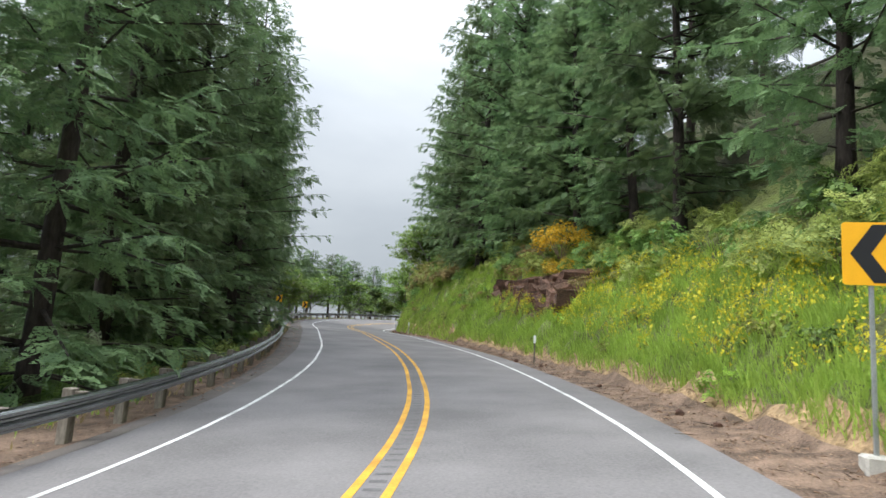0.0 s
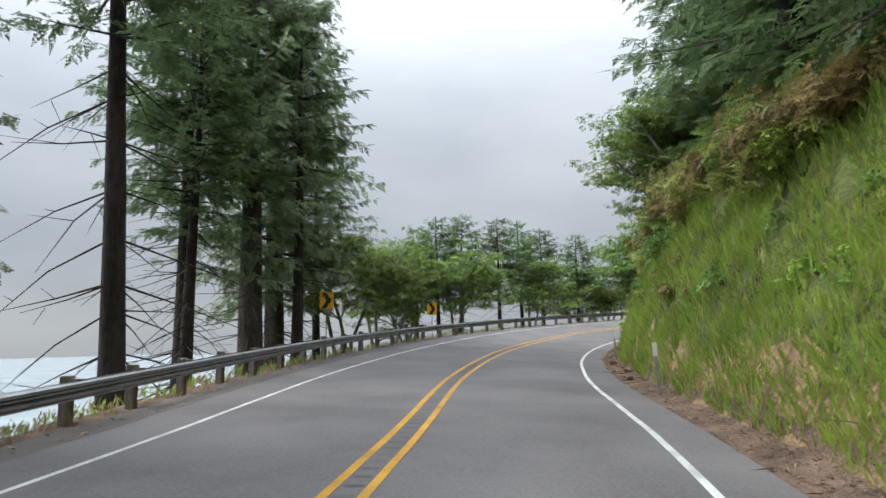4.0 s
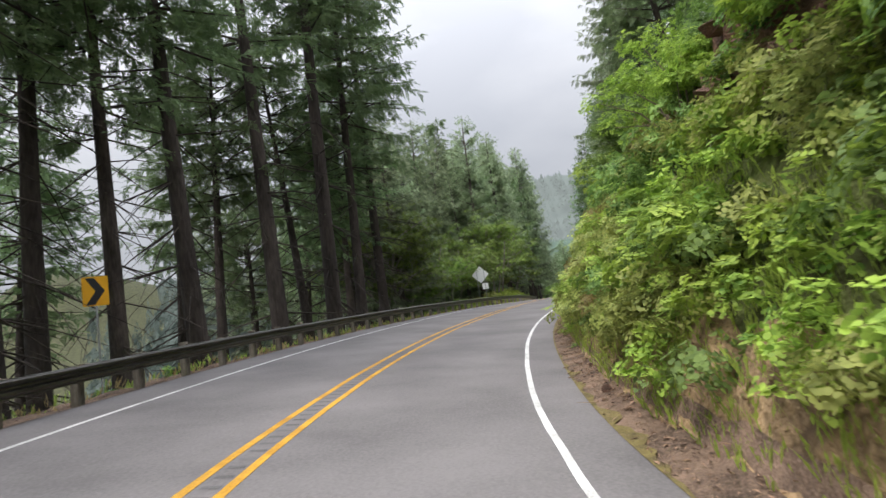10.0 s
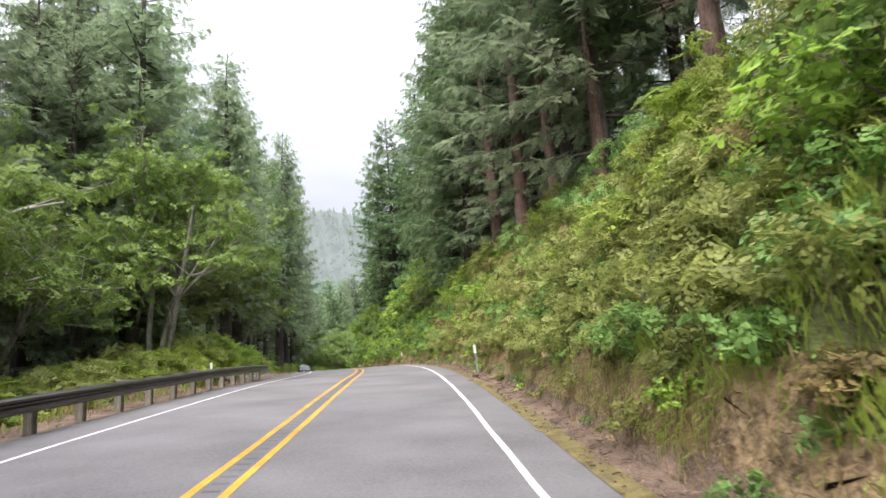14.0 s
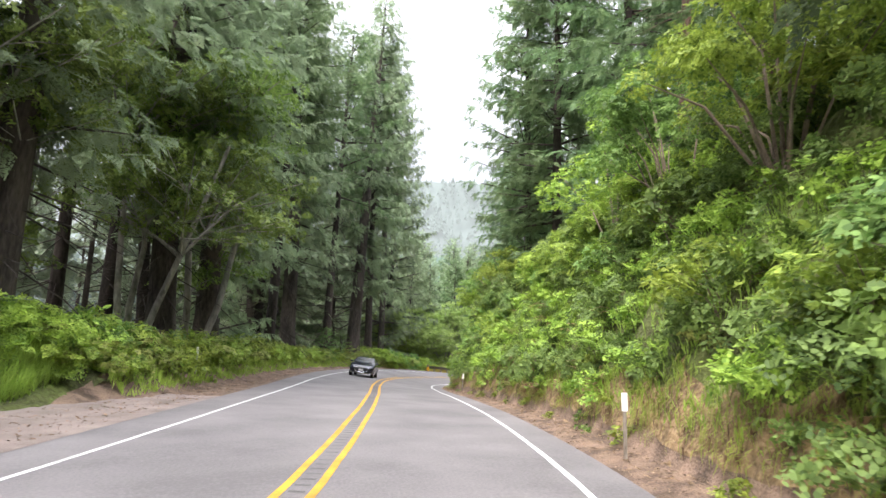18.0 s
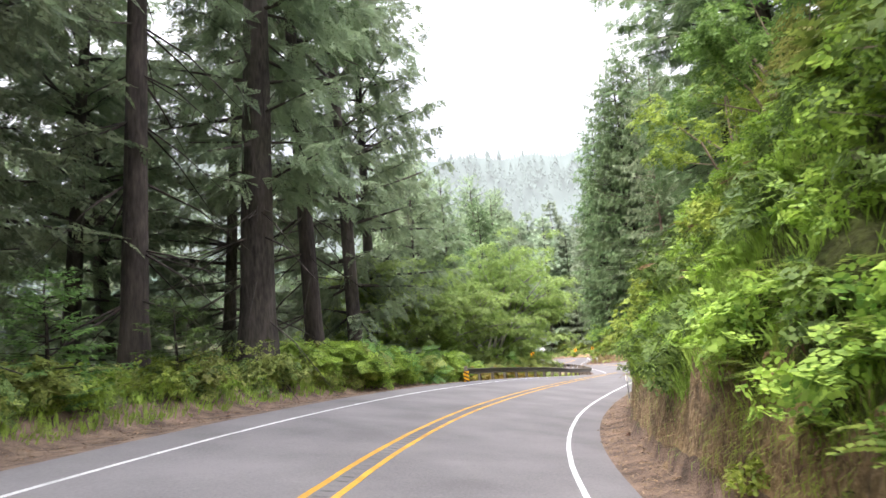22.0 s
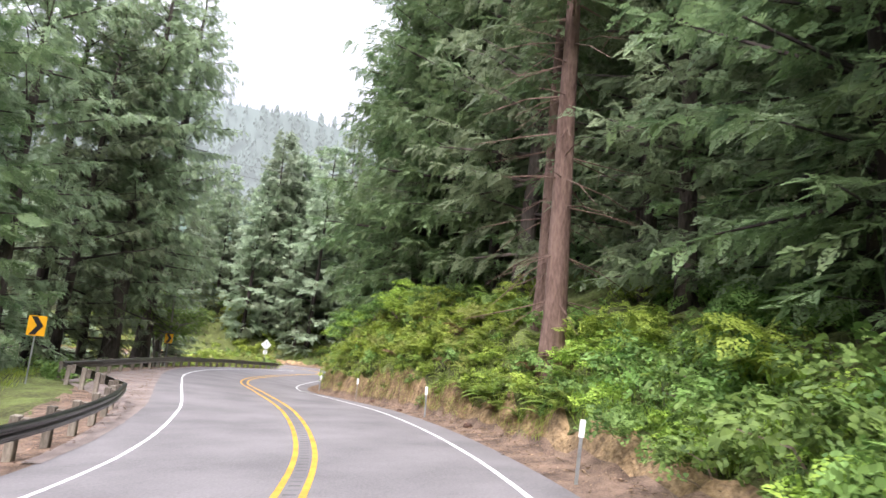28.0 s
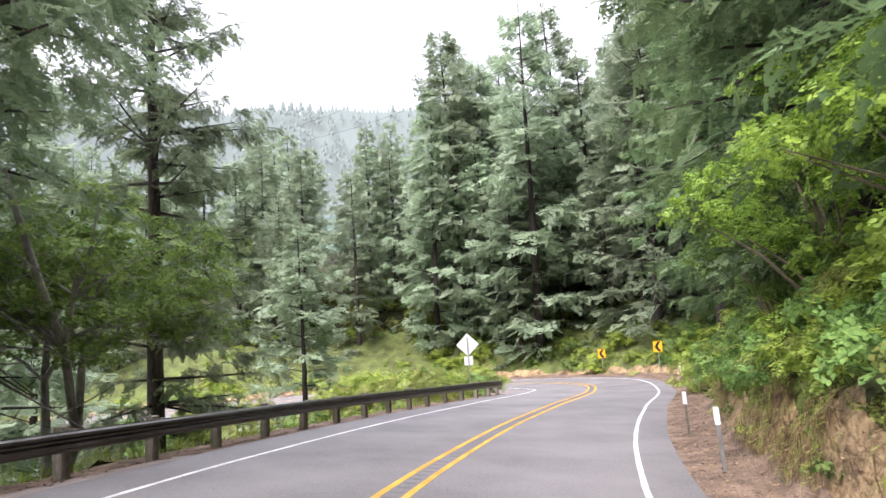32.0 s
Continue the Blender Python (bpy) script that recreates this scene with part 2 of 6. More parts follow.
BARK_PALE = mottled("alder_bark", (0.12, 0.115, 0.1), (0.36, 0.34, 0.31), 2.0, 12.0, 0.9, 0.6, stretch=(1, 1, 0.5), dist=0.02)
TWIG = mottled("dry_twigs", (0.12, 0.09, 0.07), (0.3, 0.24, 0.19), 3.0, 30.0, 0.95, 0.4)
NEEDLE = leafy("spruce_needles", (0.06, 0.105, 0.05), (0.21, 0.3, 0.135), 0.38, 0.3, cut="needle", size=15.0)
# moss-hung needles, with extra paleness painted in for the haze
NEEDLE_MOSSY_HAZE = leafy("mossy_haze_paled_needles", (0.11, 0.155, 0.092), (0.335, 0.415, 0.24), 0.52, 0.25, cut="needle", size=15.0)
NEEDLE_BRIGHT = leafy("young_spruce_needles", (0.08, 0.15, 0.045), (0.22, 0.34, 0.11), 0.45, 0.25, cut="needle", size=12.0)
# valley needles lightened in the base colour to imitate haze
NEEDLE_VALLEY_HAZE = leafy("haze_paled_needles", (0.16, 0.21, 0.14), (0.36, 0.44, 0.29), 0.45, 0.2, cut="needle", size=4.5)
# far needles greyed and flattened in colour, as distance haze would do
NEEDLE_FAR_HAZE = leafy("haze_dulled_far_needles", (0.09, 0.12, 0.108), (0.125, 0.16, 0.145), 0.4, 0.1, cut="needle", size=2.2)
LEAF_BROWN = leafy("brownish_dry_leaves", (0.12, 0.1, 0.04), (0.36, 0.28, 0.11), 0.35, 0.2, cut="leaf", size=26.0)
LEAF = leafy("alder_leaves", (0.075, 0.13, 0.03), (0.25, 0.35, 0.08), 0.4, 0.25, cut="leaf", size=14.0)
LEAF_BRIGHT = leafy("bright_leaves", (0.09, 0.165, 0.028), (0.43, 0.56, 0.1), 0.42, 0.2, cut="leaf", size=16.0)
LEAF_SOFT = leafy("soft_green_leaves", (0.15, 0.225, 0.065), (0.4, 0.52, 0.16), 0.5, 0.2, cut="leaf", size=15.0)
LEAF_DARK = leafy("dark_bush_leaves", (0.06, 0.12, 0.03), (0.25, 0.39, 0.105), 0.38, 0.25, cut="leaf", size=16.0)
SALAL = leafy("olive_bush_leaves", (0.11, 0.145, 0.035), (0.43, 0.47, 0.14), 0.42, 0.25, cut="leaf", size=18.0)
GRASS = leafy("long_grass", (0.16, 0.25, 0.04), (0.46, 0.6, 0.12), 0.5, 0.1, cut="blade", size=42.0)
GRASS_DRY = leafy("dry_grass", (0.27, 0.22, 0.09), (0.56, 0.48, 0.22), 0.3, 0.1, cut="blade", size=42.0)
FERN = leafy("fern_fronds", (0.11, 0.185, 0.04), (0.36, 0.48, 0.11), 0.5, 0.2)
FERN_DRY = leafy("dead_fern_fronds", (0.12, 0.075, 0.038), (0.29, 0.19, 0.095), 0.25, 0.2)
BRACKEN = leafy("dead_bracken", (0.12, 0.075, 0.035), (0.36, 0.23, 0.1), 0.25, 0.2, cut="leaf", size=20.0)
LEAF_GOLD = leafy("golden_leaves", (0.2, 0.17, 0.03), (0.55, 0.42, 0.07), 0.3, 0.2, cut="leaf", size=20.0)
BROOM = leafy("yellow_broom_flowers", (0.3, 0.24, 0.03), (0.8, 0.52, 0.03), 0.3, 0.05, cut="leaf", size=22.0)
MUSTARD = leafy("yellow_wild_flowers", (0.6, 0.55, 0.03), (0.8, 0.75, 0.06), 0.3, 0.05, cut="leaf", size=30.0)
ZINC = plain("galvanised_steel", (0.42, 0.44, 0.45), 0.5, 0.7, 0.5, 0.4, 3.0)
POST_WOOD = mottled("weathered_post_wood", (0.09, 0.075, 0.06), (0.27, 0.24, 0.2), 4.0, 30.0, 0.95, 0.6, stretch=(1, 1, 0.25), per_object=0.25)
RAIL_STEEL = plain("weathered_rail_steel", (0.34, 0.35, 0.355), 0.27, 1.0, 0.5, 0.35, 2.5)
# weathered steel, with the shade on the rail's face put into its colour
RAIL_DARK = plain("weathered_shaded_rail_steel", (0.13, 0.122, 0.115), 0.3, 1.0, 0.5, 0.5, 2.5)
SIGN_BACK = plain("sign_back_aluminium", (0.78, 0.79, 0.8), 0.5, 0.0, 0.4, 0.1)
SIGN_YELLOW = plain("sign_yellow", (0.85, 0.42, 0.01), 0.45, 0.0, 0.4, 0.1)
SIGN_BLACK = plain("sign_black", (0.015, 0.015, 0.018), 0.45)
SIGN_GREEN = plain("sign_green", (0.005, 0.2, 0.12), 0.45)
SIGN_WHITE = plain("sign_white", (0.8, 0.81, 0.8), 0.45, 0.0, 0.4, 0.08)
LITTER = leafy("needle_and_leaf_litter", (0.05, 0.03, 0.02), (0.38, 0.25, 0.16), 0.1, 0.1)
CAR_PAINT = plain("dark_blue_car_paint", (0.012, 0.014, 0.025), 0.18, 0.2, 0.7, 0.1)
CAR_GLASS = plain("tinted_car_glass", (0.02, 0.025, 0.03), 0.12, 0.0, 0.35, 0.1)
RUBBER = plain("black_rubber", (0.02, 0.02, 0.02), 0.9)
CHROME = plain("chrome", (0.75, 0.76, 0.78), 0.15, 1.0, 0.5, 0.1)
HEADLIGHT = plain("headlight_glass", (0.7, 0.72, 0.75), 0.1, 0.3, 0.8, 0.1)
CABLE = plain("black_cable", (0.03, 0.03, 0.03), 0.7)
CONCRETE = plain("concrete_footing", (0.5, 0.48, 0.44), 0.9, 0.0, 0.2, 0.35)


# ---- mesh helpers ----
def mesh_of(name, verts, faces, mat, smooth=False):
    """faces: an int array of quads or triangles, or a list of such arrays."""
    me = bpy.data.meshes.new(name)
    verts = np.asarray(verts, dtype=np.float32).reshape(-1, 3)
    groups = faces if isinstance(faces, list) else [faces]
    groups = [np.asarray(g, dtype=np.int32) for g in groups if len(g)]
    me.vertices.add(len(verts))
    me.vertices.foreach_set("co", verts.ravel())
    sizes = np.concatenate([np.full(len(g), g.shape[1], dtype=np.int32) for g in groups])
    loops = np.concatenate([g.ravel() for g in groups])
    me.loops.add(len(loops))
    me.loops.foreach_set("vertex_index", loops)
    me.polygons.add(len(sizes))
    starts = np.concatenate([[0], np.cumsum(sizes)[:-1]]).astype(np.int32)
    me.polygons.foreach_set("loop_start", starts)
    me.polygons.foreach_set("use_smooth", np.full(len(sizes), smooth))
    me.materials.append(mat)
    me.update(calc_edges=True)
    return me


def from_bm(name, bm, mat, smooth=False):
    me = bpy.data.meshes.new(name)
    bmesh.ops.recalc_face_normals(bm, faces=bm.faces)
    bm.to_mesh(me)
    bm.free()
    me.materials.append(mat)
    if smooth:
        me.polygons.foreach_set("use_smooth", np.ones(len(me.polygons), dtype=bool))
    return me


def part(name, data, parent, label="", m=None):
    ob = new(name, data)
    ob.parent = parent
    if m is not None:
        ob.matrix_basis = m
    return tagged(ob, label)


def sheet(nu, nv):
    """Quads of a grid of nu x nv vertices, v running fastest."""
    i = np.arange(nu - 1)[:, None] * nv + np.arange(nv - 1)[None, :]
    return np.stack([i, i + nv, i + nv + 1, i + 1], -1).reshape(-1, 4)


def box(sx, sy, sz, at=(0, 0, 0), bevel=0.0):
    bm = bmesh.new()
    bmesh.ops.create_cube(bm, size=1.0, matrix=Matrix.Translation(at) @ Matrix.Diagonal((sx, sy, sz, 1)))
    if bevel:
        bmesh.ops.bevel(bm, geom=bm.edges[:], offset=bevel, segments=1, affect="EDGES")
    return bm


def tube(points, radii, sides=8):
    """Vertices and quads of a tapered tube along a line of points."""
    pts = np.asarray(points, float)
    d = np.gradient(pts, axis=0)
    d /= np.linalg.norm(d, axis=1)[:, None] + 1e-9
    ref = np.where(np.abs(d[:, 2:3]) > 0.9, np.array([[1.0, 0, 0]]), np.array([[0, 0, 1.0]]))
    a = np.cross(d, ref)
    a /= np.linalg.norm(a, axis=1)[:, None] + 1e-9
    b = np.cross(d, a)
    th = np.arange(sides) * 2 * math.pi / sides
    ring = a[:, None] * np.cos(th)[None, :, None] + b[:, None] * np.sin(th)[None, :, None]
    v = pts[:, None] + ring * np.asarray(radii, float)[:, None, None]
    i = np.arange(len(pts) - 1)[:, None] * sides
    j = np.arange(sides)[None, :]
    k = (j + 1) % sides
    f = np.stack([i + j, i + k, i + sides + k, i + sides + j], -1).reshape(-1, 4)
    return v.reshape(-1, 3), f


class Pile:
    """Collects vertices and faces of one mesh."""

    def __init__(self):
        self.v, self.f, self.n = [], {}, 0

    def add(self, v, f):
        v, f = np.asarray(v, float).reshape(-1, 3), np.asarray(f, int)
        self.f.setdefault(f.shape[1], []).append(f + self.n)
        self.v.append(v)
        self.n += len(v)

    def mesh(self, name, mat, smooth=False):
        return mesh_of(name, np.concatenate(self.v), [np.concatenate(g) for g in self.f.values()], mat, smooth)


def kites(base, tip, side, bend):
    """One bent kite a row: base, left, tip, right."""
    mid = base * 0.55 + tip * 0.45 + bend
    v = np.stack([base, mid - side, tip, mid + side], 1)
    return v.reshape(-1, 3), np.arange(len(base) * 4).reshape(-1, 4)


# ---- the road's plan: a point every 10 m along the centre line ----
ROAD_X = (-5.13, -3.89, -2.65, -1.42, -0.47, -0.83, -2.08, -4.04, -6.16, -8.52, -10, -10.14, -8.52, -4.92, 0.4, 7.02, 14.54, 22.53, 30.9, 39.47, 48.14, 56.92, 65.65, 74.28, 82.71, 90.83, 98.54, 106.05, 113.49, 121.12, 129.22, 137.9, 147.12, 156.75, 166.58, 176.38, 185.88, 194.78, 202.78, 210.01, 217.32, 225.44, 234.29, 243.52, 252.89)
ROAD_Y = (-29.56, -19.64, -9.72, 0.21, 10.15, 20.14, 30.06, 39.87, 49.64, 59.35, 69.24, 79.23, 89.08, 98.38, 106.84, 114.32, 120.91, 126.91, 132.39, 137.55, 142.52, 147.31, 152.19, 157.24, 162.62, 168.45, 174.81, 181.41, 188.1, 194.56, 200.42, 205.38, 209.23, 211.88, 213.74, 215.72, 218.81, 223.33, 229.32, 236.23, 243.04, 248.87, 253.51, 257.36, 260.82)
ROAD_Z = (-3.32, -2.84, -2.35, -1.87, -1.4, -0.89, -0.33, 0.22, 0.71, 1.13, 1.56, 2.06, 2.64, 3.18, 3.69, 4.22, 4.81, 5.35, 5.87, 6.36, 6.79, 7.14, 7.37, 7.42, 7.38, 7.33, 7.14, 6.81, 6.45, 6.06, 5.64, 5.2, 4.78, 4.41, 4.03, 3.49, 2.94, 2.54, 2.3, 2.01, 1.61, 1.21, 0.88, 0.57, 0.29)
ROAD_BANK = (0.085, 0.085, 0.085, 0.085, 0.075, 0.061, 0.039, 0.011, -0.008, -0.037, -0.067, -0.091, -0.095, -0.095, -0.094, -0.096, -0.098, -0.095, -0.085, -0.064, -0.043, -0.022, -0.004, 0.007, 0.013, 0.012, -0.006, -0.032, -0.069, -0.099, -0.124, -0.143, -0.136, -0.091, -0.014, 0.059, 0.076, 0.069, 0.039, -0.02, -0.064, -0.084, -0.074, -0.049, -0.019)

STEP = 10.0
_x, _y, _z, _b = list(ROAD_X), list(ROAD_Y), list(ROAD_Z), list(ROAD_BANK)
# past the last sight line the road bends sharply to the left
_h = math.atan2(_y[-1] - _y[-2], _x[-1] - _x[-2])
for turn in (12, 26, 30, 30, 18, 4, 0, 0, 0):
    _h += radians(turn)
    _x.append(_x[-1] + STEP * math.cos(_h)), _y.append(_y[-1] + STEP * math.sin(_h)), _z.append(_z[-1] - 0.25), _b.append(0.03)


def glide(values, s):
    """Catmull-Rom through the plan's values at s metres."""
    p = np.asarray(values, float)
    u = np.clip(np.asarray(s, float) / STEP, 0, len(p) - 1 - 1e-6)
    i = u.astype(int)
    w = u - i
    a, b, c, d = (p[np.clip(i + k, 0, len(p) - 1)] for k in (-1, 0, 1, 2))
    return 0.5 * (2 * b + (c - a) * w + (2 * a - 5 * b + 4 * c - d) * w ** 2 + (3 * b - a - 3 * c + d) * w ** 3)


LENGTH = STEP * (len(_x) - 1) - 0.5
FS = np.arange(0, LENGTH, 0.5)
FX, FY, FZ, FB = (glide(v, FS) for v in (_x, _y, _z, _b))
_tx, _ty = np.gradient(FX), np.gradient(FY)
_n = np.hypot(_tx, _ty)
FTX, FTY = _tx / _n, _ty / _n


def plan(s):
    """Centre x, y, z, cross fall and direction at s."""
    return [np.interp(s, FS, a) for a in (FX, FY, FZ, FB, FTX, FTY)]


def smooth(a, b, x):
    t = np.clip((x - a) / (b - a), 0, 1)
    return t * t * (3 - 2 * t)


def waves(x, y, size, seed=0):
    """Cheap rolling noise, about -1 to 1."""
    r = np.random.RandomState(seed)
    out = 0
    for k in range(6):
        a, p, f = r.uniform(0, 6.283), r.uniform(0, 6.283), r.uniform(0.6, 1.7) / size
        out = out + np.sin(6.283 * f * (x * np.cos(a) + y * np.sin(a)) + p)
    return out / 3.2


VERGE_S = (0, 40, 60, 90, 120, 150, 170, 200, 230, 260, 290, 310, 340, 365, 380, 400, 430, 520)
VERGE_W = (1.3, 1.3, 0.6, 0.7, 0.8, 0.6, 0.55, 0.7, 0.9, 0.9, 0.7, 0.9, 1.2, 1.6, 0.8, 0.7, 1.6, 2.0)
BANK_H = (3.0, 3.2, 3.0, 5.5, 5.5, 5.0, 2.8, 5.2, 5.8, 6.0, 6.0, 5.0, 3.4, 1.4, 3.4, 4.0, 2.0, 1.0)
BANK_W = (4.2, 4.0, 3.0, 2.4, 2.2, 2.6, 2.2, 4.0, 3.6, 3.3, 3.0, 2.6, 2.4, 2.4, 3.2, 2.8, 3.0, 3.0)
CUT_S = (0, 60, 130, 150, 172, 205, 215, 260, 294, 303, 327, 345, 358, 366, 374, 380, 420, 440, 520)
CUT_H = (0.0, 0.0, 0.05, 0.15, 0.45, 0.4, 0.2, 0.2, 0.3, 0.75, 0.75, 0.45, 0.3, 0.1, 0.4, 0.65, 0.65, 0.3, 0.1)
HILL = (0.75, 0.8, 1.0, 0.9, 0.8, 0.8, 0.9, 0.85, 0.8, 0.8, 0.8, 0.7, 0.6, 0.4, 0.55, 0.75, 0.7, 0.6)


# outer edge of the dirt pull-off past the end of the first guard rail, from the pavement
PULL_S = (0, 229, 240, 249, 252, 256, 262, 530)
PULL_E = (1.6, 1.6, 5.2, 5.8, 4.6, 3.6, 1.6, 1.6)


def rise(s, u):
    """Ground height over the road's plane at s, u."""
    v, bh, bw, hl = (np.interp(s, VERGE_S, a) for a in (VERGE_W, BANK_H, BANK_W, HILL))
    d = u - 4.25
    t = np.clip((d - v) / bw, 0, 1)
    cut = np.interp(s, CUT_S, CUT_H) * (0.85 + 0.4 * waves(s, 0 * s, 4.5, 31) + 0.25 * waves(s, 0 * s, 1.3, 32))
    right = 0.12 * smooth(0, 0.5, d) * np.clip(d, 0, 1) + cut * smooth(0.0, 0.32, d - v - 0.06) + (bh - 0.6 * cut) * t ** 0.9 + hl * 55 * (1 - np.exp(-np.clip(d - v - bw, 0, None) / 55))
    e = -u - 4.5
    sea = smooth(232, 200, s)
    low = smooth(318, 345, s)
    wide = 1.3 + 3.6 * smooth(375, 387, s) * smooth(407, 395, s) + 7.0 * smooth(435, 443, s) * smooth(472, 462, s)
    left_sea = -0.08 * np.clip(e, 0, 1) - 36 * (1 - np.exp(-np.clip(e - 2.0, 0, None) * 0.5 / 36))
    pull = np.interp(s, PULL_S, PULL_E)
    left_mid = (0.12 + 0.39 * pull) * smooth(pull, pull + 1.8, e) - 3.0 * smooth(14, 50, e)
    left_low = -0.05 * np.clip(e, 0, 1) - 4.5 * smooth(wide, wide + 11, e)
    left = left_sea * sea + (1 - sea) * (left_mid * (1 - low) + left_low * low)
    return np.where(u > 0, np.where(d > 0, right, 0), np.where(e > 0, left, 0))


def place(s, u, dz=0.0, rough=0.0):
    """World x, y, z of the ground at s, u."""
    x, y, z, b, tx, ty = plan(s)
    px, py = x + ty * u, y - tx * u
    h = rise(s, u)
    if rough:
        h = h + rough * smooth(0.15, 1.5, np.abs(u) - 4.4) * (0.5 * waves(px, py, 2.1, 3) + 0.3 * waves(px, py, 0.9, 4)) * np.clip(0.3 + np.abs(h), 0.2, 1.2)
    return np.stack(np.broadcast_arrays(px, py, z + b * np.clip(u, -4.6, 4.3) + h + dz), -1)


def spot(s, u, dz=0.0):
    return Vector([float(a) for a in place(np.float64(s), np.float64(u), dz, 0.5 if abs(u) > 4.4 else 0)])


def heading(s):
    """Degrees about z that turn +y to the road's direction."""
    _, _, _, _, tx, ty = plan(s)
    return math.degrees(math.atan2(-float(tx), float(ty)))


def strip(name, s, us, mat, dz=0.0, rough=0.0, jitter=0.0, label="", kind="structure", category="", parent=None):
    """A ribbon along the road through offsets us (numbers or arrays along s)."""
    rng = np.random.RandomState(len(name) + len(s))
    rows = [place(s, np.broadcast_to(u, s.shape) + (rng.uniform(-jitter, jitter, s.shape) if jitter else 0), dz, rough) for u in us]
    v = np.stack(rows, 1)
    me = mesh_of(name, v, sheet(len(s), len(us)), mat, smooth=True)
    if parent:
        return part(name, me, parent, label)
    return tagged(new(name, me), label, category, kind=kind)


# ---- ground ----
def far_field(x, y):
    """Coast to the west, a wooded valley and hills to the north-east."""
    r = np.hypot(x - 200, y - 230)
    a = np.arctan2(y - 230, x - 200)
    east = smooth(-60, 120, x)
    north = smooth(-0.9, -0.2, a) * smooth(2.6, 1.9, a)
    hills = 112 * smooth(70, 520, r) * north * east * (0.88 + 0.2 * waves(x, y, 330, 8))
    sea = -75 * (1 - east)
    return -14 * east + hills + sea


xs = np.concatenate([np.linspace(-3800, -300, 10), np.linspace(-260, -130, 6), np.arange(-120, 361, 3.0), np.linspace(380, 1000, 32), np.linspace(1100, 3800, 10)])
ys = np.concatenate([np.linspace(-3800, -300, 10), np.linspace(-240, -90, 7), np.arange(-80, 371, 3.0), np.linspace(390, 1000, 32), np.linspace(1100, 3800, 10)])
GX, GY = np.meshgrid(xs, ys, indexing="ij")


def near_road(x, y):
    """s and u of the nearest point of the centre line."""
    k = np.empty(x.shape, int)
    d = np.empty(x.shape)
    cx, cy = FX[::4], FY[::4]
    for i in range(x.shape[0]):
        q = (x[i][:, None] - cx[None]) ** 2 + (y[i][:, None] - cy[None]) ** 2
        k[i] = q.argmin(1)
    k = k * 4
    u = (x - FX[k]) * FTY[k] - (y - FY[k]) * FTX[k]
    return FS[k], u, np.hypot(x - FX[k], y - FY[k])


def ground_height(x, y):
    s, u, d = near_road(x, y)
    u2 = np.sign(u) * np.maximum(np.abs(u), d * 0.98)
    i = np.interp(s, FS, FZ)
    b = np.interp(s, FS, FB)
    # the coarse sheet keeps behind and below the finer bank strips
    lag = np.where(u2 > 0, 3.4 * smooth(24, 15, d), 0)
    near = i + b * np.clip(u2, -4.6, 4.3) + rise(s, np.where(np.abs(u2) < 0.1, 0.1, np.maximum(u2 - lag, np.minimum(u2, 0.1))))
    out = far_field(x, y)
    w = smooth(45, 130, d) * np.where(u2 < 0, 1, smooth(70, 200, d))
    z = near * (1 - w) + out * w + waves(x, y, 14, 5) * 0.5 * smooth(10, 25, d)
    return z - 1.0 * smooth(17, 12, d)


GZ = ground_height(GX, GY)
ground = tagged(new("ground", mesh_of("ground", np.stack([GX, GY, GZ], -1), sheet(len(xs), len(ys)), FOREST_FLOOR, smooth=True)),
                "dark mossy forest floor of a steep wooded hillside", "ground", kind="structure")

sea = tagged(new("water", mesh_of("water", [(-3900, -3900, -74), (3900, -3900, -74), (3900, 3900, -74), (-3900, 3900, -74)], np.array([[0, 1, 2, 3]]), WATER)),
             "pale grey sea far below the coast road", "water", kind="structure")

# misty wooded ridges closing the valley
rng = np.random.RandomState(77)
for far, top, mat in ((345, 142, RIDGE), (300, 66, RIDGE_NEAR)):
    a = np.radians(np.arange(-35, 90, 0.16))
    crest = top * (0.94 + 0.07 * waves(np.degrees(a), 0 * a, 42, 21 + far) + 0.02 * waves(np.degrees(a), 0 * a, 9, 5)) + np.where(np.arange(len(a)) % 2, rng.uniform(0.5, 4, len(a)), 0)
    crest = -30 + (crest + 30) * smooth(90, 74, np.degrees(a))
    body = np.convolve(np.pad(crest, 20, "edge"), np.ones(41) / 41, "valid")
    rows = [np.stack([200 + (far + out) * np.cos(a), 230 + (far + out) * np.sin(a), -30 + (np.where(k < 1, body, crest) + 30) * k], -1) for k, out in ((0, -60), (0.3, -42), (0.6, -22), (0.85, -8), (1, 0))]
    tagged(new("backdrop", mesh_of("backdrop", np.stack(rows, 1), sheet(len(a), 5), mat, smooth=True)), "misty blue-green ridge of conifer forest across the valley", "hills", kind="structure")

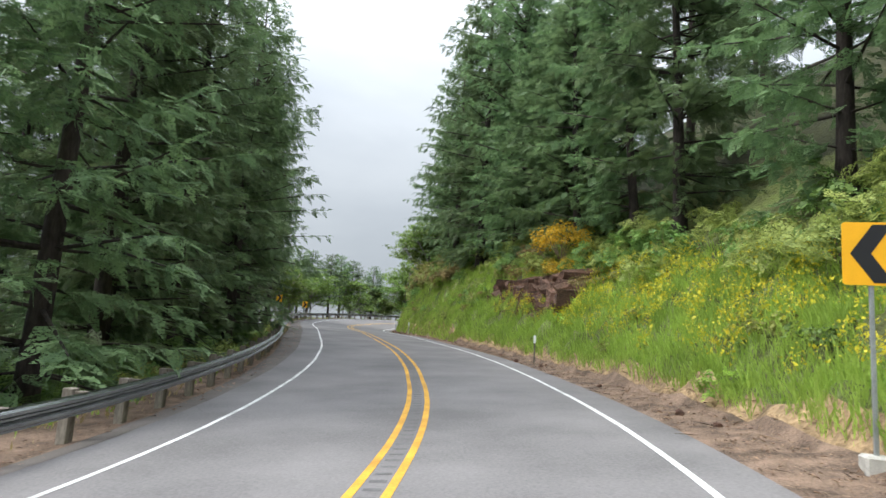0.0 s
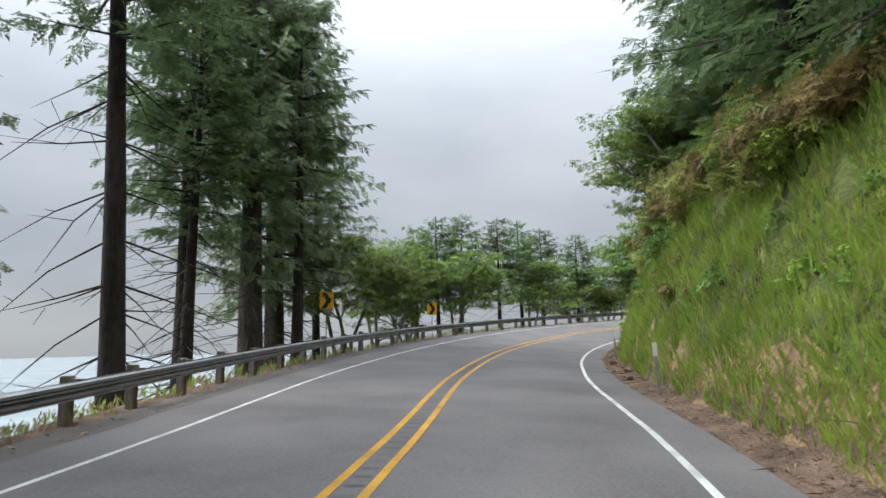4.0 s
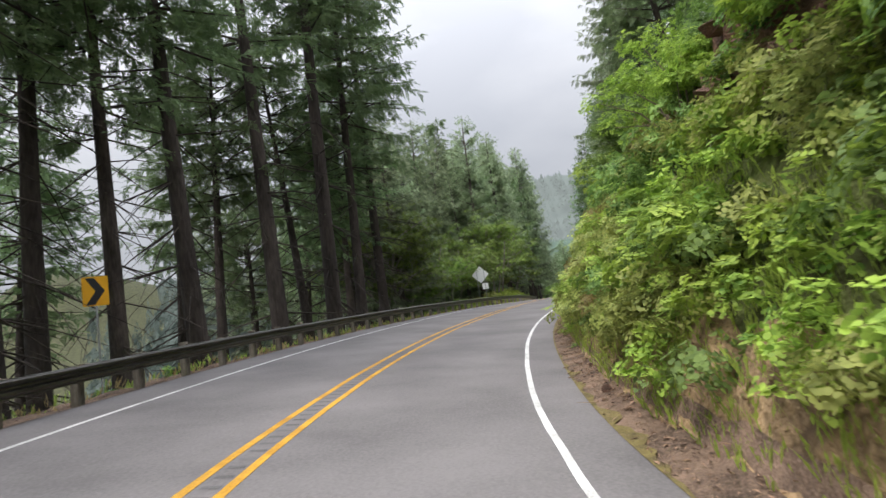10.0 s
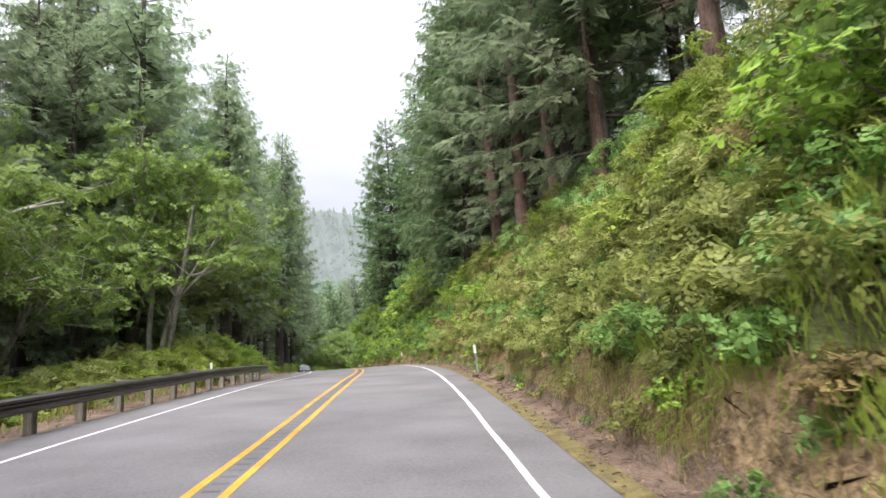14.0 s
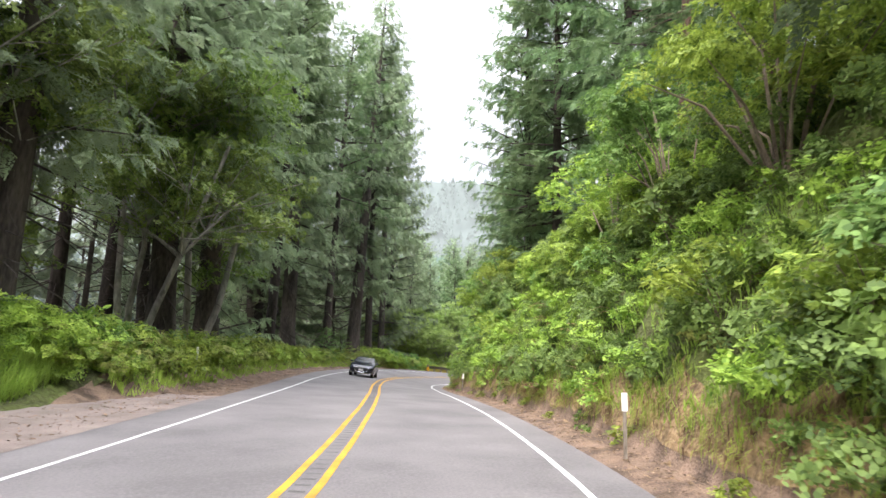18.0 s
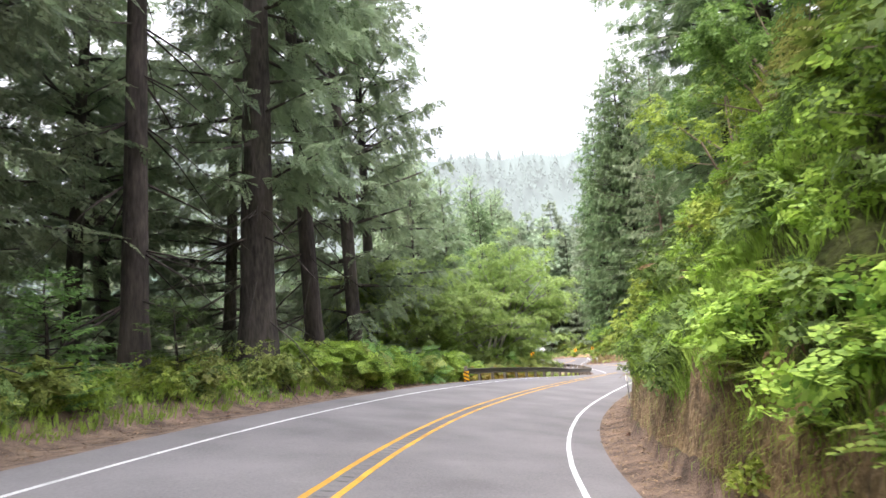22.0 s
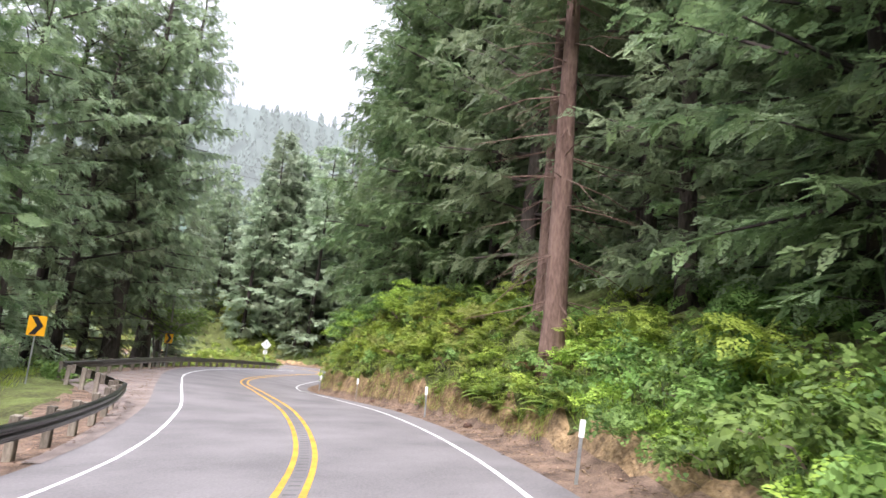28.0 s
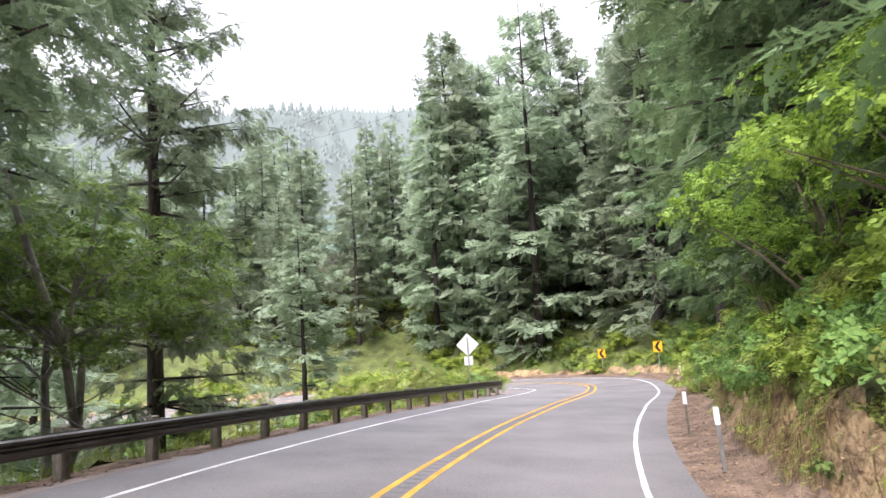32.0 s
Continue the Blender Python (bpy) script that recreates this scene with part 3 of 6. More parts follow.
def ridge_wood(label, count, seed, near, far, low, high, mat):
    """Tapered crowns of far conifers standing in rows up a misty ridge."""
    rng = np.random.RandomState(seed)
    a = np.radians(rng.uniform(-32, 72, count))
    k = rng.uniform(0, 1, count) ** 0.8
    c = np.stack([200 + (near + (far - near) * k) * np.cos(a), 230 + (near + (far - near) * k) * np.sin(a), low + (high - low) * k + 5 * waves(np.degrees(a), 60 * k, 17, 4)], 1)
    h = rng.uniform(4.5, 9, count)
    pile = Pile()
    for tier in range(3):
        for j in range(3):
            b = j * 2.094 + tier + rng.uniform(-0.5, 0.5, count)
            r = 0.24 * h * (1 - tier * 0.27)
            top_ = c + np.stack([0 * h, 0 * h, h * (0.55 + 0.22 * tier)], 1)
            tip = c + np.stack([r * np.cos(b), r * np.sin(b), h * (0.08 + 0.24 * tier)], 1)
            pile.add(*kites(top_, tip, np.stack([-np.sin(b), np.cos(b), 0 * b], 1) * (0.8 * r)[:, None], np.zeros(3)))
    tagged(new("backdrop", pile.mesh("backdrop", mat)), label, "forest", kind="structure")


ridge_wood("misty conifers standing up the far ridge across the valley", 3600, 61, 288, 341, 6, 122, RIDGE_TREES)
ridge_wood("misty pale green conifers on the lower slope across the valley", 1200, 62, 240, 298, -22, 52, RIDGE_TREES_NEAR)

SR = np.arange(0, LENGTH - 1, 1.0)
SF = np.arange(0, LENGTH - 1, 0.5)
road = strip("road", SR, [-4.62, -4.6, -3.4, -1.2, 0, 1.2, 3.3, 4.28, 4.3], ASPHALT, label="worn grey asphalt two-lane road with banked curves", category="road")
TOE = np.interp(SF, VERGE_S, VERGE_W)
strip("verge_right", SF, [4.2 + (TOE + 0.16) * k for k in (0, 0.1, 0.25, 0.45, 0.65, 0.85, 1)], DIRT, -0.01, 0.5, 0.03, "strip of brown dirt, needles and debris beside the road", category="verge")
strip("cut_bank", SF, [4.3 + TOE + k for k in (-0.1, -0.03, 0.03, 0.08, 0.13, 0.19, 0.26, 0.34, 0.42)], CUT_EARTH, -0.03, 0.55, 0.045, "raw brown earth face at the foot of the bank", category="bank")
strip("bank_right", SF, [4.3 + TOE + k for k in (0.36, 0.55, 0.8, 1.1, 1.5, 2.0, 2.5, 3.1, 3.8, 4.6, 5.5, 6.6, 8.0, 10.0)], BANK_EARTH, -0.05, 0.5, 0.06, "steep overgrown earth bank beside the road", category="bank")
strip("verge_left", SF, [-4.5, -4.8, -5.2, -5.7, -6.2, -6.8, -7.4], DIRT, -0.02, 0.15, 0.05, "strip of brown dirt and needles under the guard rail", category="verge")
S1 = np.arange(0, 222, 0.5)
strip("shoulder", S1, [-4.58, -4.8, -np.interp(S1, (26, 40, 50, 70, 85, 95, 105, 115, 120, 222), (4.9, 4.95, 5.2, 5.7, 5.6, 5.8, 5.9, 5.0, 4.85, 4.8))], SHOULDER, 0.004, 0.05, 0.02, "grey-brown packed gravel shoulder beside the asphalt", category="shoulder")
S2 = np.arange(370, 415, 0.5)
turn_w = np.interp(S2, (370, 377, 381, 385, 389, 393, 399, 405, 415), (4.7, 5.0, 5.3, 6.6, 8.1, 7.6, 6.2, 5.4, 4.8))
strip("turnout", S2, [-4.58, -4.6 - (turn_w - 4.6) * 0.33, -4.6 - (turn_w - 4.6) * 0.66, -turn_w - 0.2], GRAVEL, 0.006, 0.1, 0.02, "pinkish gravel turnout beside the road", category="turnout")
S3 = np.arange(440, 466, 0.5)
side_w = np.interp(S3, (440, 446, 456, 462, 466), (5.0, 9.5, 11.5, 9.0, 5.0))
strip("turnout", S3, [-4.58, -4.6 - (side_w - 4.6) * 0.5, -side_w], GRAVEL, 0.006, 0.1, 0.02, "grey gravel turnout at the bend of the road", category="turnout")
SP = np.arange(228.0, 264.0, 0.5)
pull_w = 4.5 + np.interp(SP, PULL_S, PULL_E)
strip("turnout", SP, [-4.58, -4.6 - (pull_w - 4.6) * 0.33, -4.6 - (pull_w - 4.6) * 0.66, -pull_w - 0.15], GRAVEL, 0.006, 0.1, 0.02, "pinkish-brown dirt pull-off past the end of the guard rail", category="turnout")
strip("bank_left", SF, [-7.2, -8, -9, -10, -11.5, -13.5], BANK_EARTH, -0.03, 0.4, 0.1, "dark overgrown slope beside the road", category="bank")


SM = np.arange(92, 238, 0.3)
MW = np.clip(0.02 + 0.24 * smooth(160, 176, SM) + 0.13 * waves(SM, SM * 0, 7.0, 2) + 0.1 * waves(SM, SM * 0, 1.7, 6) + np.random.RandomState(3).uniform(-0.06, 0.1, len(SM)), 0.005, 0.27)
strip("moss_edge", SM, [4.27, 4.3 + MW * 0.5, 4.3 + MW], MOSS, 0.01, 0.3, label="uneven strip of yellowish moss along the pavement edge", category="moss")


def painted(name, u, half, mat, label, wobble=0.012):
    rng = np.random.RandomState(int(abs(u) * 100))
    s = np.arange(0.5, LENGTH - 2, 0.5)
    w = np.cumsum(rng.normal(0, wobble * 0.3, len(s)))
    w -= np.convolve(np.pad(w, 20, "edge"), np.ones(41) / 41, "valid")
    return strip(name, s, [u + w - half, u + w + half], mat, 0.005, label=label, category="road marking")


painted("edge_line", 3.5, 0.05, WHITE_LINE, "white painted edge line on grey asphalt")
painted("edge_line", -3.5, 0.047, WHITE_LINE, "white painted edge line on grey asphalt")
painted("centre_line", 0.2, 0.055, YELLOW_LINE, "yellow painted double centre line on asphalt")
painted("centre_line", -0.2, 0.055, YELLOW_LINE, "yellow painted double centre line on asphalt")
grooves = Pile()
for s in np.arange(2, LENGTH - 3, 0.36):
    v = place(np.array([s, s, s + 0.1, s + 0.1]), np.array([-0.1, 0.1, 0.1, -0.1]), 0.004)
    grooves.add(v, np.array([[0, 1, 2, 3]]))
tagged(new("rumble_strip", grooves.mesh("rumble_strip", GROOVE)), "row of short dark rumble grooves between the yellow lines", "rumble strip", kind="stuff")


# ---- plants ----
def conifer_parts(seed, height, spread, base, thick, whorl=0.55, dead=True, spray=0.5, lean=0.0, bark=BARK, needles=NEEDLE, per=5, hang=0.25, every=0.3, wide_=0.2):
    """Trunk with limbs, and a crown of drooping needle sprays with gaps."""
    rng = np.random.RandomState(seed)
    zs = np.linspace(0, height, 12)
    bend = np.cumsum(rng.normal(0, 0.04, (12, 2)), 0) * (zs / height)[:, None]
    line = np.c_[bend[:, 0] + lean * zs, bend[:, 1], zs - 0.6]
    rad = thick * (1 - zs / height) ** 0.8 * (1 + 0.45 * np.exp(-zs / 0.7)) + 0.008
    wood = Pile()
    wood.add(*tube(line, rad, 9))
    b0, b1, sd, bn = [], [], [], []
    z = base * (0.25 if dead else 1.0)
    while z < height - 0.3:
        live = z >= base
        f = (height - z) / max(height - base, 1)
        top = np.array([np.interp(z, zs, line[:, 0]), np.interp(z, zs, line[:, 1]), z - 0.6])
        count = per if live else 5
        for k in range(count):
            if live and rng.rand() < 0.14:
                continue
            az = rng.uniform(0, 6.283)
            reach = spread * (f ** 0.62 if live else 0.55) * rng.uniform(0.55, 1.15) * (min(1.0, 0.5 + 0.6 * (z - base) / (0.25 * height)) if live else 1) + (0.45 if live else 0.25)
            e0 = rng.uniform(-0.1, 0.3) + 0.35 * (1 - f) if live else rng.uniform(-0.35, 0.15)
            drop = rng.uniform(0.25, 0.6) * f
            m = 5
            tt = np.linspace(0, 1, m)
            d = np.array([math.cos(az), math.sin(az)])
            path = np.c_[top[0] + d[0] * reach * tt, top[1] + d[1] * reach * tt, top[2] + reach * (e0 * tt - drop * tt ** 2 + 0.22 * f * tt ** 3)]
            thin = (0.016 + 0.012 * reach) * (1.0 if live else 0.62)
            if reach > 1.3 and (not live or k % 2 == 0):
                wood.add(*tube(path[[0, 3]] if live else path[[0, 2, 4]], (np.array([1, 0.3]) if live else np.array([1, 0.6, 0.2])) * thin, 3))
            if not live:
                for q in range(1):
                    a = path[rng.randint(2, 4)]
                    wood.add(*tube(np.array([a, a + rng.normal(0, 0.35, 3) + np.r_[d, -0.1] * 0.4]), [thin * 0.4, 0.004], 3))
                continue
            n = max(3, int(reach / (spray * every)))
            p = np.sort(rng.uniform(0.18, 1.0, n * 2))
            at = np.stack([np.interp(p, tt, path[:, c]) for c in range(3)], 1)
            sgn = np.where(np.arange(n * 2) % 2 == 0, 1.0, -1.0)
            fwd = np.r_[d, 0.0]
            rgt = np.array([-d[1], d[0], 0.0])
            ln = spray * rng.uniform(0.6, 1.25, n * 2) * (1.1 - 0.55 * p) * min(1.0, 0.5 + 1.6 * f)
            ang = rng.uniform(0.5, 1.15, n * 2)
            tip = at + ln[:, None] * (fwd * np.cos(ang)[:, None] + rgt * (np.sin(ang) * sgn)[:, None])
            tip[:, 2] -= ln * rng.uniform(0.0, hang * 2, n * 2)
            # every third spray hangs down like a curtain from its branch
            low = np.arange(n * 2) % 3 == 2
            tip[low] = at[low] + ln[low][:, None] * (fwd * 0.45 + rgt * (0.3 * sgn[low])[:, None] + np.array([0, 0, -1.0]) * rng.uniform(0.5, 0.95, (low.sum(), 1)))
            ax = tip - at
            wide = np.cross(ax, np.where(low[:, None], rgt, np.array([0, 0, 1.0])) + rng.normal(0, 0.35, (n * 2, 3)))
            wide *= (wide_ * ln / (np.linalg.norm(wide, axis=1) + 1e-6))[:, None]
            b0.append(at), b1.append(tip), sd.append(wide)
            bn.append(np.c_[np.zeros((n * 2, 2)), 0.07 * ln])
            # leader of the branch
            b0.append(path[3:4]), b1.append(path[4:5] + np.r_[d, 0.0] * 0.25), sd.append(rgt[None] * 0.1 * min(1.0, 0.3 + 1.4 * f)), bn.append(np.array([[0, 0, 0.03]]))
        z += whorl * rng.uniform(0.6, 1.3) * (0.4 + 0.8 * f)
    # leading shoot
    tip = line[-1]
    for a in range(3):
        b0.append(tip[None] - np.array([[0, 0, 0.7]])), b1.append(tip[None] + np.array([[0, 0, 0.25]]))
        sd.append(np.array([[math.cos(a * 1.05) * 0.1, math.sin(a * 1.05) * 0.1, 0]])), bn.append(np.zeros((1, 3)))
    v, f = kites(*(np.concatenate(a) for a in (b0, b1, sd, bn)))
    return wood.mesh("trunk", bark, True), mesh_of("crown", v, f, needles)


def leaf_cloud(rng, centres, radius, count, size, flat=0.6):
    """Leaf blades laid like a roof over clumps round the given twig ends."""
    k = rng.randint(0, len(centres), count)
    out = rng.normal(0, 1, (count, 3))
    out[:, 2] = np.abs(out[:, 2]) - 0.35
    out /= np.linalg.norm(out, axis=1)[:, None] + 1e-6
    off = out * (radius * rng.uniform(0.45, 1, (count, 1)) ** 0.6)
    off[:, 2] *= flat
    at = centres[k] + off
    face = out * 0.75 + np.array([0, 0, 0.75]) + rng.normal(0, 0.38, (count, 3))
    face /= np.linalg.norm(face, axis=1)[:, None] + 1e-6
    d = rng.normal(0, 0.7, (count, 3)) + out * 0.9 - np.array([0, 0, 0.3])
    d -= face * (d * face).sum(1)[:, None]
    d *= (size * rng.uniform(0.6, 1.3, (count, 1))) / (np.linalg.norm(d, axis=1)[:, None] + 1e-6)
    w = np.cross(d, face) * 0.42
    return kites(at - d * 0.4, at + d * 0.6, w, face * (0.07 * size))


def broadleaf_parts(seed, height, spread, stems=2, leaves=3200, size=0.24, bark=BARK_PALE, mat=LEAF, low=0.3, lean=0.0):
    """Branching limbs with leaves in layered clumps round the twig ends."""
    rng = np.random.RandomState(seed)
    wood, ends = Pile(), []

    def grow(p, d, length, r, level):
        n = 5 if level == 0 else 4 if level == 1 else 3
        pts = [p]
        for i in range(n - 1):
            d = d + rng.normal(0, 0.13, 3) + np.array([0, 0, 0.05 if level == 0 else -0.03])
            d /= np.linalg.norm(d)
            pts.append(pts[-1] + d * length / (n - 1))
        pts = np.array(pts)
        wood.add(*tube(pts, np.linspace(r, r * 0.5, n), 7 if level == 0 else 4 if level == 1 else 3))
        if level == 3:
            ends.append(pts[-1]), ends.append(pts[1])
            return
        for c in range((4, 4, 3)[level]):
            t = rng.uniform(low if level == 0 else 0.3, 1.0)
            at = pts[min(int(t * (n - 1)), n - 2)]
            az = rng.uniform(0, 6.283)
            out = np.array([math.cos(az), math.sin(az), rng.uniform(0.15, 0.8) if level == 0 else rng.uniform(-0.2, 0.5)])
            nd = 0.55 * d + out * (1.0 if level == 0 else 0.8)
            grow(at, nd / np.linalg.norm(nd), spread * (0.62, 0.5, 0.3)[level] * rng.uniform(0.6, 1.2), r * 0.5, level + 1)
        if level < 3:
            ends.append(pts[-1])

    for k in range(stems):
        az = rng.uniform(0, 6.283)
        d = np.array([math.cos(az) * 0.22 + lean, math.sin(az) * 0.22, 1.0])
        grow(np.array([math.cos(az) * 0.15, math.sin(az) * 0.15, -0.4]), d / np.linalg.norm(d), height * rng.uniform(0.75, 1.0), 0.011 * height + 0.03, 0)
    v, f = leaf_cloud(rng, np.array(ends), 0.06 * spread + 0.35, leaves, size, 0.4)
    return wood.mesh("trunk", bark, True), mesh_of("crown", v, f, mat)


def bush_mesh(seed, leaves=430, size=0.21, mat=LEAF_DARK, flat=0.75, lumps=26):
    """A low uneven bush, about 1 m in radius, with bare stems under its leaves."""
    rng = np.random.RandomState(seed)
    a, r, z = rng.uniform(0, 6.283, lumps), rng.uniform(0, 1, lumps) ** 0.5, rng.uniform(0.1, 1, lumps)
    c = np.c_[np.cos(a) * r * 0.85, np.sin(a) * r * 0.85, z * flat * np.sqrt(np.clip(1.05 - r * r * 0.8, 0.05, 1)) * rng.uniform(0.75, 1.2, lumps)]
    v, f = leaf_cloud(rng, c, 0.3, leaves, size, 0.75)
    pile = Pile()
    pile.add(v, f)
    me = pile.mesh("foliage", mat)
    wood = Pile()
    for q in c[::4]:
        mid = q * np.array([0.5, 0.5, 0.6]) + rng.normal(0, 0.05, 3)
        wood.add(*tube(np.array([q * np.array([0.15, 0.15, 0]) - np.array([0, 0, 0.3]), mid, q]), [0.02, 0.012, 0.005], 3))
    return me, wood.mesh("stem", TWIG)


def shrub_parts(seed, height, spread, leaves=2700, size=0.3, mat=None, lumps=46):
    """A dense mounded shrub: stems that fan out to leafy clumps of uneven size."""
    rng = np.random.RandomState(seed)
    a = rng.uniform(0, 6.283, lumps)
    e = np.arcsin(rng.uniform(-0.12, 1.0, lumps))
    r = rng.uniform(0.62, 1.08, lumps)
    c = np.c_[np.cos(a) * np.cos(e) * r * spread, np.sin(a) * np.cos(e) * r * spread, height * (0.34 + 0.6 * np.sin(e) * r)]
    v, f = leaf_cloud(rng, c, 0.24 * spread, leaves, size, 0.75)
    wood = Pile()
    for q in c[::3]:
        mid = q * np.array([0.45, 0.45, 0.6]) + rng.normal(0, 0.12, 3)
        wood.add(*tube(np.array([[q[0] * 0.08, q[1] * 0.08, -0.4], mid, q]), [0.045, 0.03, 0.01], 4))
    return wood.mesh("trunk", TWIG), mesh_of("crown", v, f, mat)


def shrub_kind(label, group, *a, **k):
    t, c = shrub_parts(*a, **k)
    return Kind("tall_shrub", label, "shrub", group, (("trunk", t), ("crown", c)))


def fern_mesh(seed, mat=FERN, fronds=9):
    rng = np.random.RandomState(seed)
    pile = Pile()
    for k in range(fronds):
        az, ln, up = rng.uniform(0, 6.283), rng.uniform(0.7, 1.15), rng.uniform(0.5, 1.1)
        t = np.linspace(0.1, 1, 12)
        d = np.array([math.cos(az), math.sin(az)])
        mid = np.c_[d[0] * ln * t * 0.85, d[1] * ln * t * 0.85, ln * (up * t - 0.75 * up * t ** 2.2)]
        side = np.array([-d[1], d[0], 0.0])
        w = 0.2 * np.sin(np.clip(t * 1.05, 0, 1) * math.pi) ** 0.7 + 0.02
        for sg in (-1, 1):
            tip = mid + side * (sg * w)[:, None] + np.r_[d, -0.25] * 0.07
            fw = np.r_[d, 0.1] * 0.045
            v, f = kites(mid, tip, np.broadcast_to(fw, mid.shape), np.zeros(3))
            pile.add(v, f)
    return pile.mesh("fronds", mat)


class Kind:
    """One kind of plant, built once and then copied."""

    def __init__(self, name, label, category, group, meshes):
        self.first, self.name, self.label, self.category, self.group, self.meshes = None, name, label, category, group, meshes

    def put(self, at, size=1.0, turn=0.0, tilt=(0, 0), tall=1.0, label=""):
        m = Matrix.Translation(at) @ Euler((radians(tilt[0]), radians(tilt[1]), radians(turn))).to_matrix().to_4x4()
        if self.first is None:
            root = new(self.name)
            root.empty_display_size = 0.3
            tagged(root, self.label, self.category, self.group)
            for nm, me in self.meshes:
                part(nm, me, root)
            self.first = root
            ob = root
            ob.matrix_basis = m
        else:
            self.first.scale = (1, 1, 1)
            ob = copy_thing(self.first, m)
        ob.scale = (size, size, size * tall)
        if label:
            ob["label"] = label
        return ob


def conifer_kind(label, group, *a, **k):
    t, c = conifer_parts(*a, **k)
    return Kind("spruce_tree", label, "tree", group, (("trunk", t), ("crown", c)))


def broadleaf_kind(label, group, *a, name="alder_tree", **k):
    t, c = broadleaf_parts(*a, **k)
    return Kind(name, label, "tree", group, (("trunk", t), ("crown", c)))


def bush_kind(name, label, group, *a, **k):
    f, w = bush_mesh(*a, **k)
    return Kind(name, label, "bush", group, (("foliage", f), ("stem", w)))


SPRUCE_FULL = [conifer_kind("tall dark green spruce with branches down to the ground", "spruces on the hillside", 11 + i, 20.0, 5.0, 1.2, 0.28, dead=False, spray=1.0, whorl=0.6, per=7) for i in range(3)]
SPRUCE_MOSSY = [conifer_kind("tall grey-green, haze-paled spruce with drooping branches hung with moss", "spruces of the valley", 12 + i, 20.0, 5.0, 1.6, 0.28, dead=False, spray=0.8, whorl=0.68, per=7, needles=NEEDLE_MOSSY_HAZE, hang=0.4, every=0.33, wide_=0.26, bark=BARK_GREY) for i in range(2)]
SPRUCE_MID = [conifer_kind("tall dark green spruce standing close among others on the slope", "spruces on the hillside", 15 + i, 20.0, 5.4, 1.2, 0.28, dead=False, spray=1.1, whorl=0.8, per=7, every=0.36, wide_=0.3) for i in range(2)]
SPRUCE_BARE = [conifer_kind("tall spruce with a bare dark trunk and dead lower limbs", "spruces along the road", 21 + i, 20.0, 4.6, 8.5, 0.3, spray=0.95, whorl=0.6, per=7) for i in range(3)]
SPRUCE_OLD = [conifer_kind("old spruce with a thick trunk and drooping mossy branches", "old spruces beside the road", 31 + i, 26.0, 5.4, 5.0, 0.55, spray=1.0, whorl=0.68, per=7, hang=0.5, needles=NEEDLE_MOSSY_HAZE, wide_=0.25, bark=BARK_GREY) for i in range(2)]
SPRUCE_FAR = [conifer_kind("dark green spruce in the dense forest on the slope", "spruces of the far forest", 41 + i, 24.0, 5.6, 2.0, 0.3, dead=False, spray=2.2, whorl=1.5, per=6, every=0.42, wide_=0.26) for i in range(3)]
SPRUCE_VALLEY = [conifer_kind("grey-green, haze-paled spruce in the dense forest of the valley", "spruces of the valley forest", 141 + i, 24.0, 5.6, 1.0, 0.3, dead=False, spray=1.9, whorl=1.4, per=6, every=0.38, wide_=0.4, needles=NEEDLE_VALLEY_HAZE) for i in range(3)]
SPRUCE_TALL = [conifer_kind("tall spruce with a long reddish trunk and cut-off limbs", "tall spruces above the bank", 46 + i, 24.0, 4.4, 11.0, 0.38, spray=0.85, whorl=0.7, per=6, bark=BARK_RED, hang=0.4) for i in range(2)]
SPRUCE_YOUNG = [conifer_kind("young bright green spruce with branches down to the ground", "young spruces", 51 + i, 7.0, 2.6, 0.3, 0.1, dead=False, spray=0.5, whorl=0.4, needles=NEEDLE_BRIGHT) for i in range(2)]
ALDER = [broadleaf_kind("alder with pale branching trunk and fresh green leaves", "alders along the road", 61 + i, 9.0, 6.0, stems=3, leaves=5000, size=0.4, low=0.45) for i in range(3)]
ALDER_BRIGHT = [broadleaf_kind("broad tree with layered bright green leaves", "bright leafy trees", 71 + i, 9.0, 8.0, stems=3, leaves=12000, size=0.42, mat=LEAF_SOFT, low=0.2) for i in range(2)]
SHRUB_TALL = [shrub_kind("tall shrub with broad bright green leaves on the bank", "tall shrubs on the bank", 76 + i, 5.0, 2.5, mat=LEAF_BRIGHT) for i in range(2)] + [shrub_kind("tall shrub with deep green leaves on the bank", "tall shrubs on the bank", 79, 5.0, 2.5, mat=LEAF_DARK)]
BUSH_DARK = [bush_kind("bush", "dense dark green leafy bush on the bank", "bushes on the bank", 81 + i) for i in range(2)]
BUSH_BRIGHT = [bush_kind("bush", "fresh bright green leafy bush on the bank", "bushes on the bank", 85 + i, mat=LEAF_BRIGHT, size=0.21) for i in range(2)]
BUSH_OLIVE = [bush_kind("bush", "low olive green bush of small leathery leaves", "bushes beside the road", 88 + i, mat=SALAL, size=0.17, leaves=520) for i in range(2)]
BUSH_BROWN = [bush_kind("bush", "half-dry brownish bush on top of the bank", "bushes on the bank", 191 + i, mat=LEAF_BROWN, size=0.18, leaves=520) for i in range(2)]
BUSH_BROOM = bush_kind("broom_bush", "broom bush covered with yellow flowers", "flowering bushes", 91, mat=BROOM, size=0.085, leaves=2400, lumps=40)
COARSE = {k: bush_kind("bush", "bush", "", 100 + i, leaves=96, size=0.44, mat=m, lumps=15) for i, (k, m) in enumerate((("dark", LEAF_DARK), ("bright", LEAF_BRIGHT), ("olive", SALAL), ("brown", LEAF_BROWN), ("bracken", BRACKEN)))}
